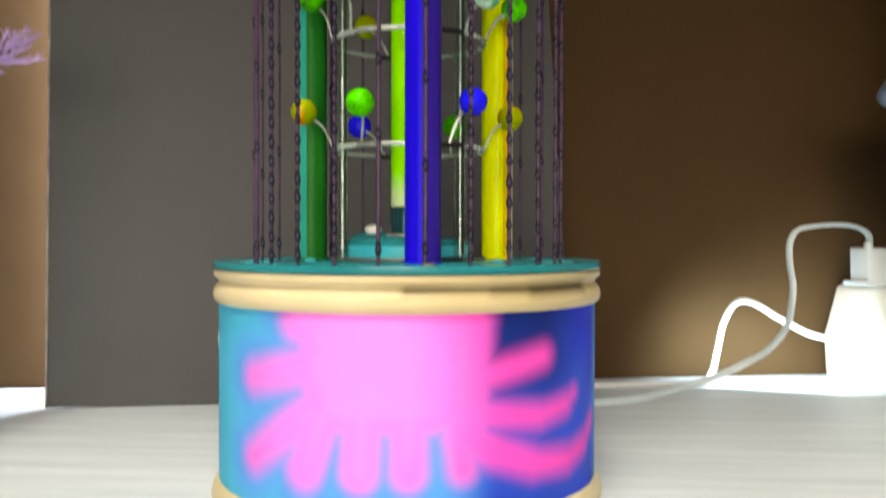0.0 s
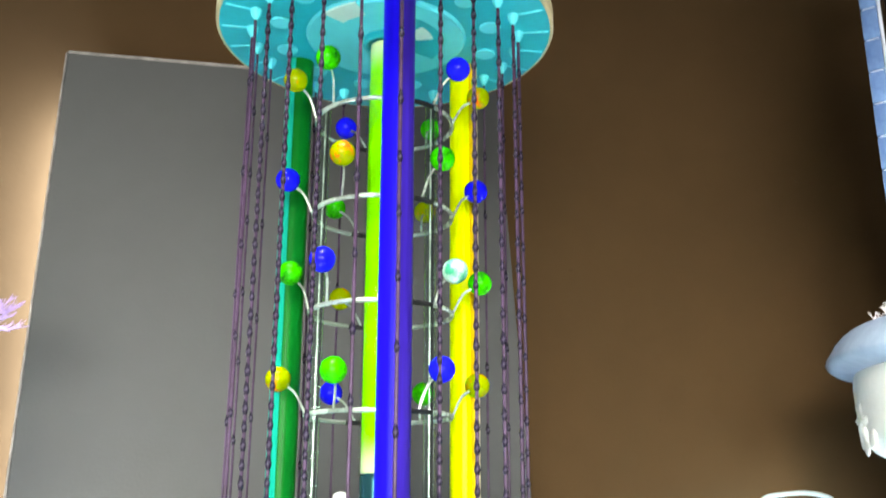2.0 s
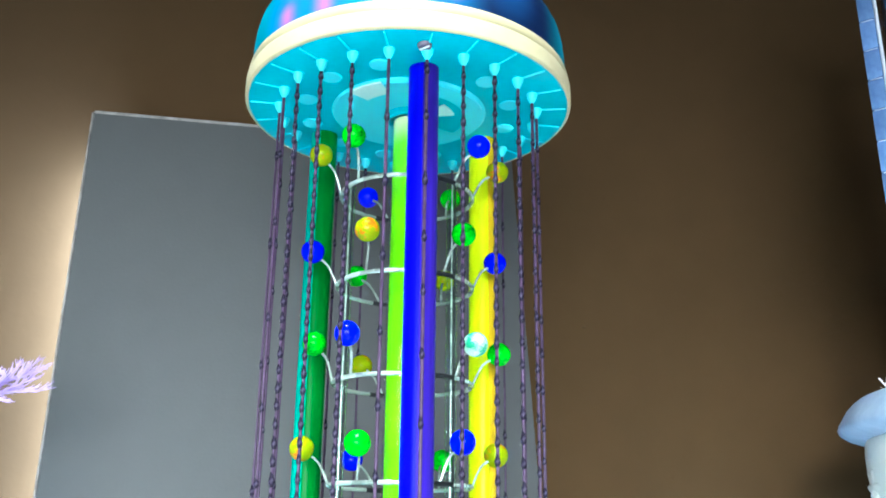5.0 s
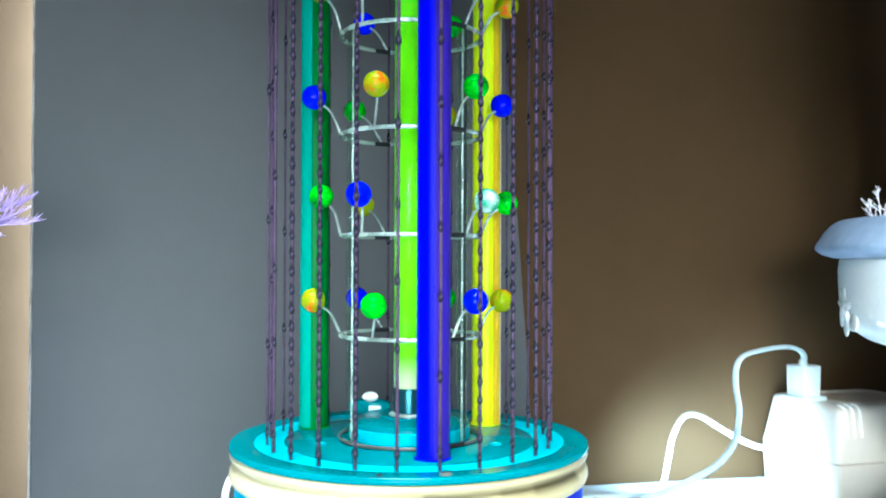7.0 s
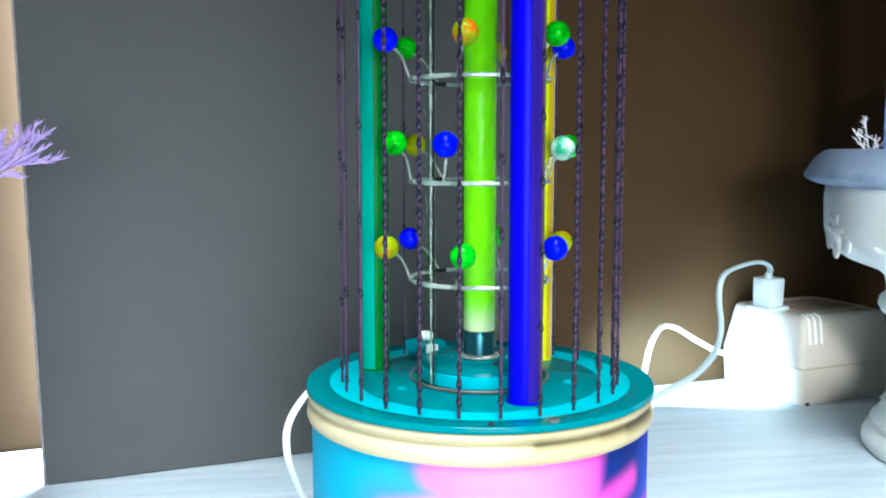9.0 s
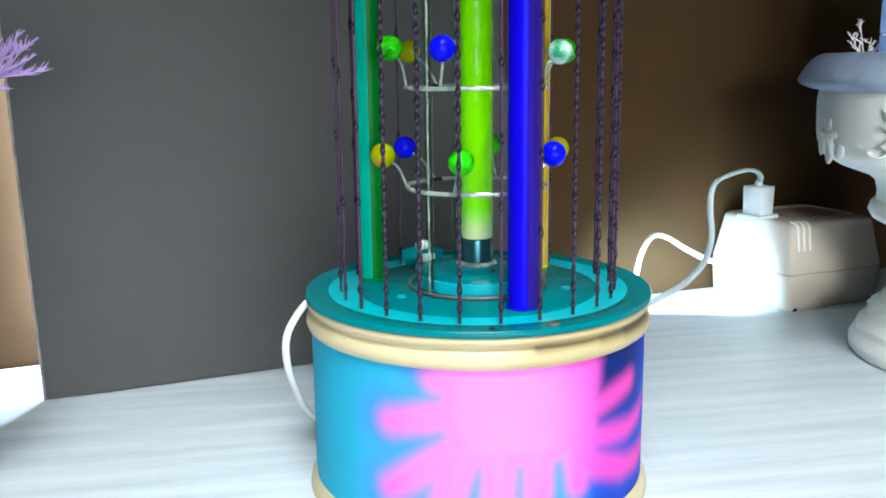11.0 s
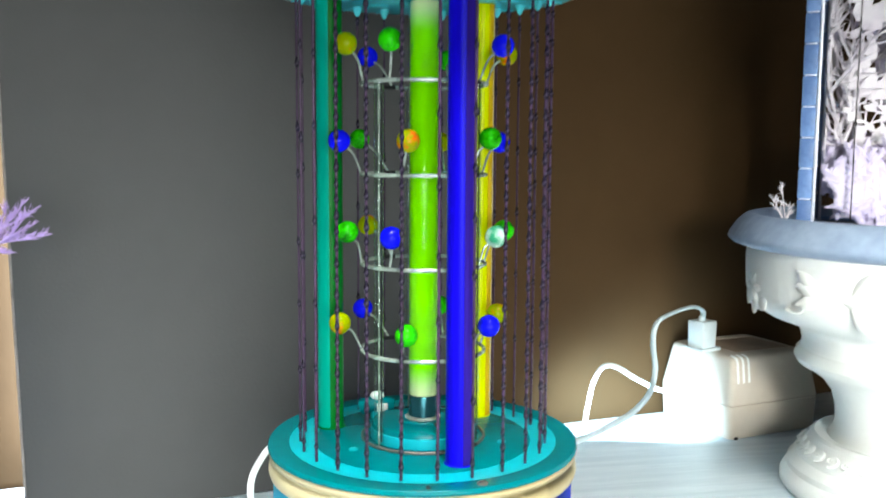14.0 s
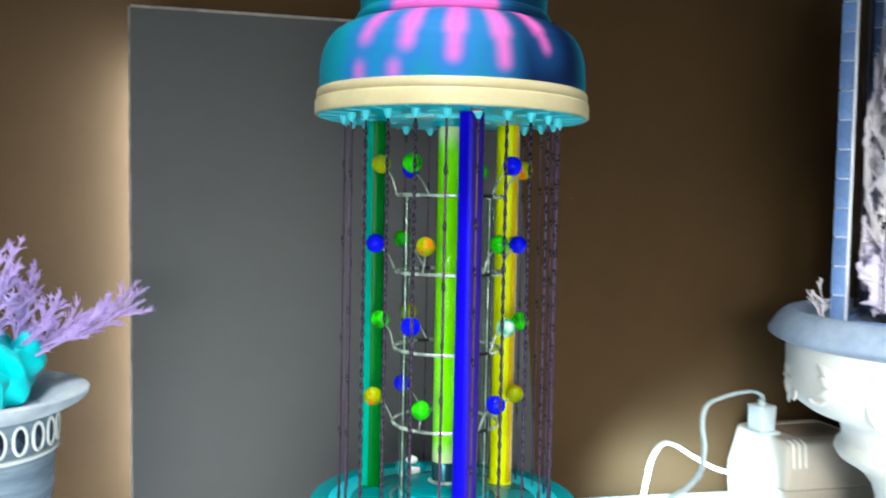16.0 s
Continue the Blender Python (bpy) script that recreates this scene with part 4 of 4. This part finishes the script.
middle = (Matrix.Translation((0.388, 0.166, 0)) @ Euler((0, 0, radians(-35))).to_matrix().to_4x4() @ Vector((SIDE / 2, SIDE / 2, 0)))
coral = thing("dried_branches", pose(middle.x, middle.y, 0.2525, 0, 0, -35), "pale lilac dried branching sprays inside the glass lantern", "dried plant")
part("sprays", fronds(11, (0, -0.02, 0.0), 4, 0.34, 0.27, 0.0034, 3, 1.0, 12, keep=0.060), M_CORAL, coral)
part("low_sprays", fronds(12, (0, -0.03, 0.0), 44, 0.60, 0.085, 0.0078, 3, 0.7, 11, keep=0.060), M_HEATHER, coral, "lilac low sprays")


def lace(seed, width, tall, cell, thick):
    """An upright branching fan: a jittered net with a hole in each mesh, its outline eaten away."""
    r, bm = random.Random(seed), bmesh.new()
    nx, nz = int(width / cell), int(tall / cell)
    grid = [[bm.verts.new(((i - nx / 2 + r.uniform(-0.36, 0.36)) * cell, 0.006 * noise.noise(Vector((i * 0.4, j * 0.4, seed))), (j + r.uniform(-0.36, 0.36)) * cell)) for i in range(nx + 1)] for j in range(nz + 1)]
    for j in range(nz):
        for i in range(nx):
            edge = 0.5 + 0.62 * noise.noise(Vector((seed * 3.1, i * 0.45, j * 0.28))) + 0.25 * noise.noise(Vector((seed * 5.7, i * 1.3, j * 1.1)))
            if abs(i - nx / 2 + 0.5) / (nx / 2) < 0.42 + edge and noise.noise(Vector((i * 0.33, seed, j * 0.30))) > -0.30:
                bm.faces.new((grid[j][i], grid[j][i + 1], grid[j + 1][i + 1], grid[j + 1][i]))
    bmesh.ops.delete(bm, geom=[v for v in bm.verts if not v.link_faces], context="VERTS")
    faces = list(bm.faces)
    bmesh.ops.inset_individual(bm, faces=faces, thickness=cell * 0.26, use_even_offset=False)
    bmesh.ops.delete(bm, geom=[f for f in faces if r.random() < 0.30], context="FACES")
    bmesh.ops.solidify(bm, geom=list(bm.faces), thickness=thick)
    return bm


part("lacy_fan", lace(3, 0.110, 0.300, 0.0072, 0.0016), M_CORAL, coral, "pale lacy branching fan", at=pose(0.006, -0.034, 0.045, 0, 0, 6))
part("lacy_fan", lace(5, 0.100, 0.270, 0.0088, 0.0016), M_HEATHER, coral, "pale lacy branching fan", at=pose(0.014, 0.010, 0.060, 0, 0, -24))
sprig = thing("dried_sprig", pose(0.3800, 0.1800, 0.2525), "small pale dried sprig beside the lantern post", "dried plant")
part("sprays", fronds(21, (0, 0, 0), 3, 0.30, 0.042, 0.0010, 3, 1.0, 6, (-0.25, 0.05, 0), 0.1), M_CORAL, sprig)

# ---- the planter with fronds ----
pot = thing("planter", pose(-0.398, 0.012, 0.0), "blue grey glazed pedestal planter with a wide pale rim", "planter")
pot_profile = [(0.001, 0.0), (0.064, 0.0), (0.066, 0.006), (0.058, 0.014), (0.040, 0.022), (0.030, 0.034), (0.032, 0.050), (0.050, 0.068), (0.066, 0.090), (0.073, 0.120), (0.0735, 0.150), (0.0725, 0.154), (0.0755, 0.157), (0.0760, 0.184), (0.0730, 0.188), (0.001, 0.188)]
part("body", lathe(pot_profile, 96), M_POT, pot)
pot_rim = [(0.070, 0.184), (0.084, 0.188), (0.096, 0.194), (0.1005, 0.199), (0.1010, 0.2025), (0.097, 0.2040), (0.088, 0.2010), (0.074, 0.1960), (0.066, 0.1900), (0.060, 0.1860)]
part("rim", lathe(pot_rim, 96, True), M_RIM, pot, "pale slate glazed rim")
petal = None
for k in range(26):
    a = radians(k * 360 / 26)
    spot = pose(0.0762 * math.cos(a), 0.0762 * math.sin(a), 0.1715, 0, 0, k * 360 / 26)
    if petal is None:
        petal = part("petal", sweep([(0.0, 0.0062 * math.cos(2 * math.pi * t / 16), 0.0112 * math.sin(2 * math.pi * t / 16)) for t in range(16)], 0.0014, 6, True), M_URN, pot, "white moulded petal ornament", at=spot)
        hollow = part("petal_hollow", ball(0.0046, 10, 8, squash=(0.22, 1.05, 2.0)), M_NAVY, pot, at=spot)
    else:
        shared("petal", petal.data, pot, spot)
        shared("petal_hollow", hollow.data, pot, spot)
part("cord_band", lathe([(0.0735, 0.1535), (0.0775, 0.1545), (0.0778, 0.1572), (0.0735, 0.1582)], 96, True), M_URN, pot)
lumps = random.Random(8)
for i in range(20):
    a, rr = i * 2.4, 0.006 + 0.0026 * i
    bm = ball(0.0180, 22, 16, squash=(1.0, 0.9, 1.5))
    for v in bm.verts:
        v.co *= 1 + 0.40 * noise.noise(v.co * 70 + Vector((i * 7.0, 0, 0)))
    lump = mesh_object("glass_lump", bm, M_GEL)
    lump.matrix_basis = pose(-0.398 + rr * math.cos(a), 0.012 + rr * math.sin(a), 0.2060 + 0.014 * (1 - rr / 0.066) + 0.008 * (i % 3), lumps.uniform(-30, 30), lumps.uniform(-30, 30), lumps.uniform(0, 360))
    tagged(lump, "rounded cyan glass lump heaped in the planter", "glass lump", "lumps in the planter")
fern = thing("feathery_plant", pose(-0.398, 0.012, 0.215), "feathery lilac dried plant in the planter", "plant")
part("spray", fronds(31, (0.015, 0.02, 0.01), 7, 0.42, 0.088, 0.0022, 3, 0.95, 14, fan=0.6), M_LILAC, fern)
part("side_spray", fronds(35, (0.046, 0.03, 0.012), 3, 0.10, 0.094, 0.0015, 3, 0.46, 17, (0.84, 0.70, 0.12), 0.5, fan=0.34), M_LILAC, fern)
part("low_spray", fronds(38, (0.020, 0.02, 0.010), 5, 0.30, 0.062, 0.0017, 3, 0.62, 14, (0.55, 0.30, 0.0), 0.8, fan=0.5), M_LILAC, fern)

# small plaster blemishes on the wall
pock = random.Random(77)
grit = bmesh.new()
for i in range(70):
    x, z = pock.uniform(0.05, 0.75), pock.uniform(0.12, 0.75)
    r = pock.uniform(0.0006, 0.0017)
    ball(r, 6, 4, bm=grit, at=pose(x, wall_y(x) - 0.0002, z), squash=(pock.uniform(0.8, 2.4), 0.45, pock.uniform(0.8, 1.6)))
specks = mesh_object("wall_blemishes", grit, M_WALL)
tagged(specks, "small raised plaster blemishes on the brown wall", "blemish", kind="stuff")
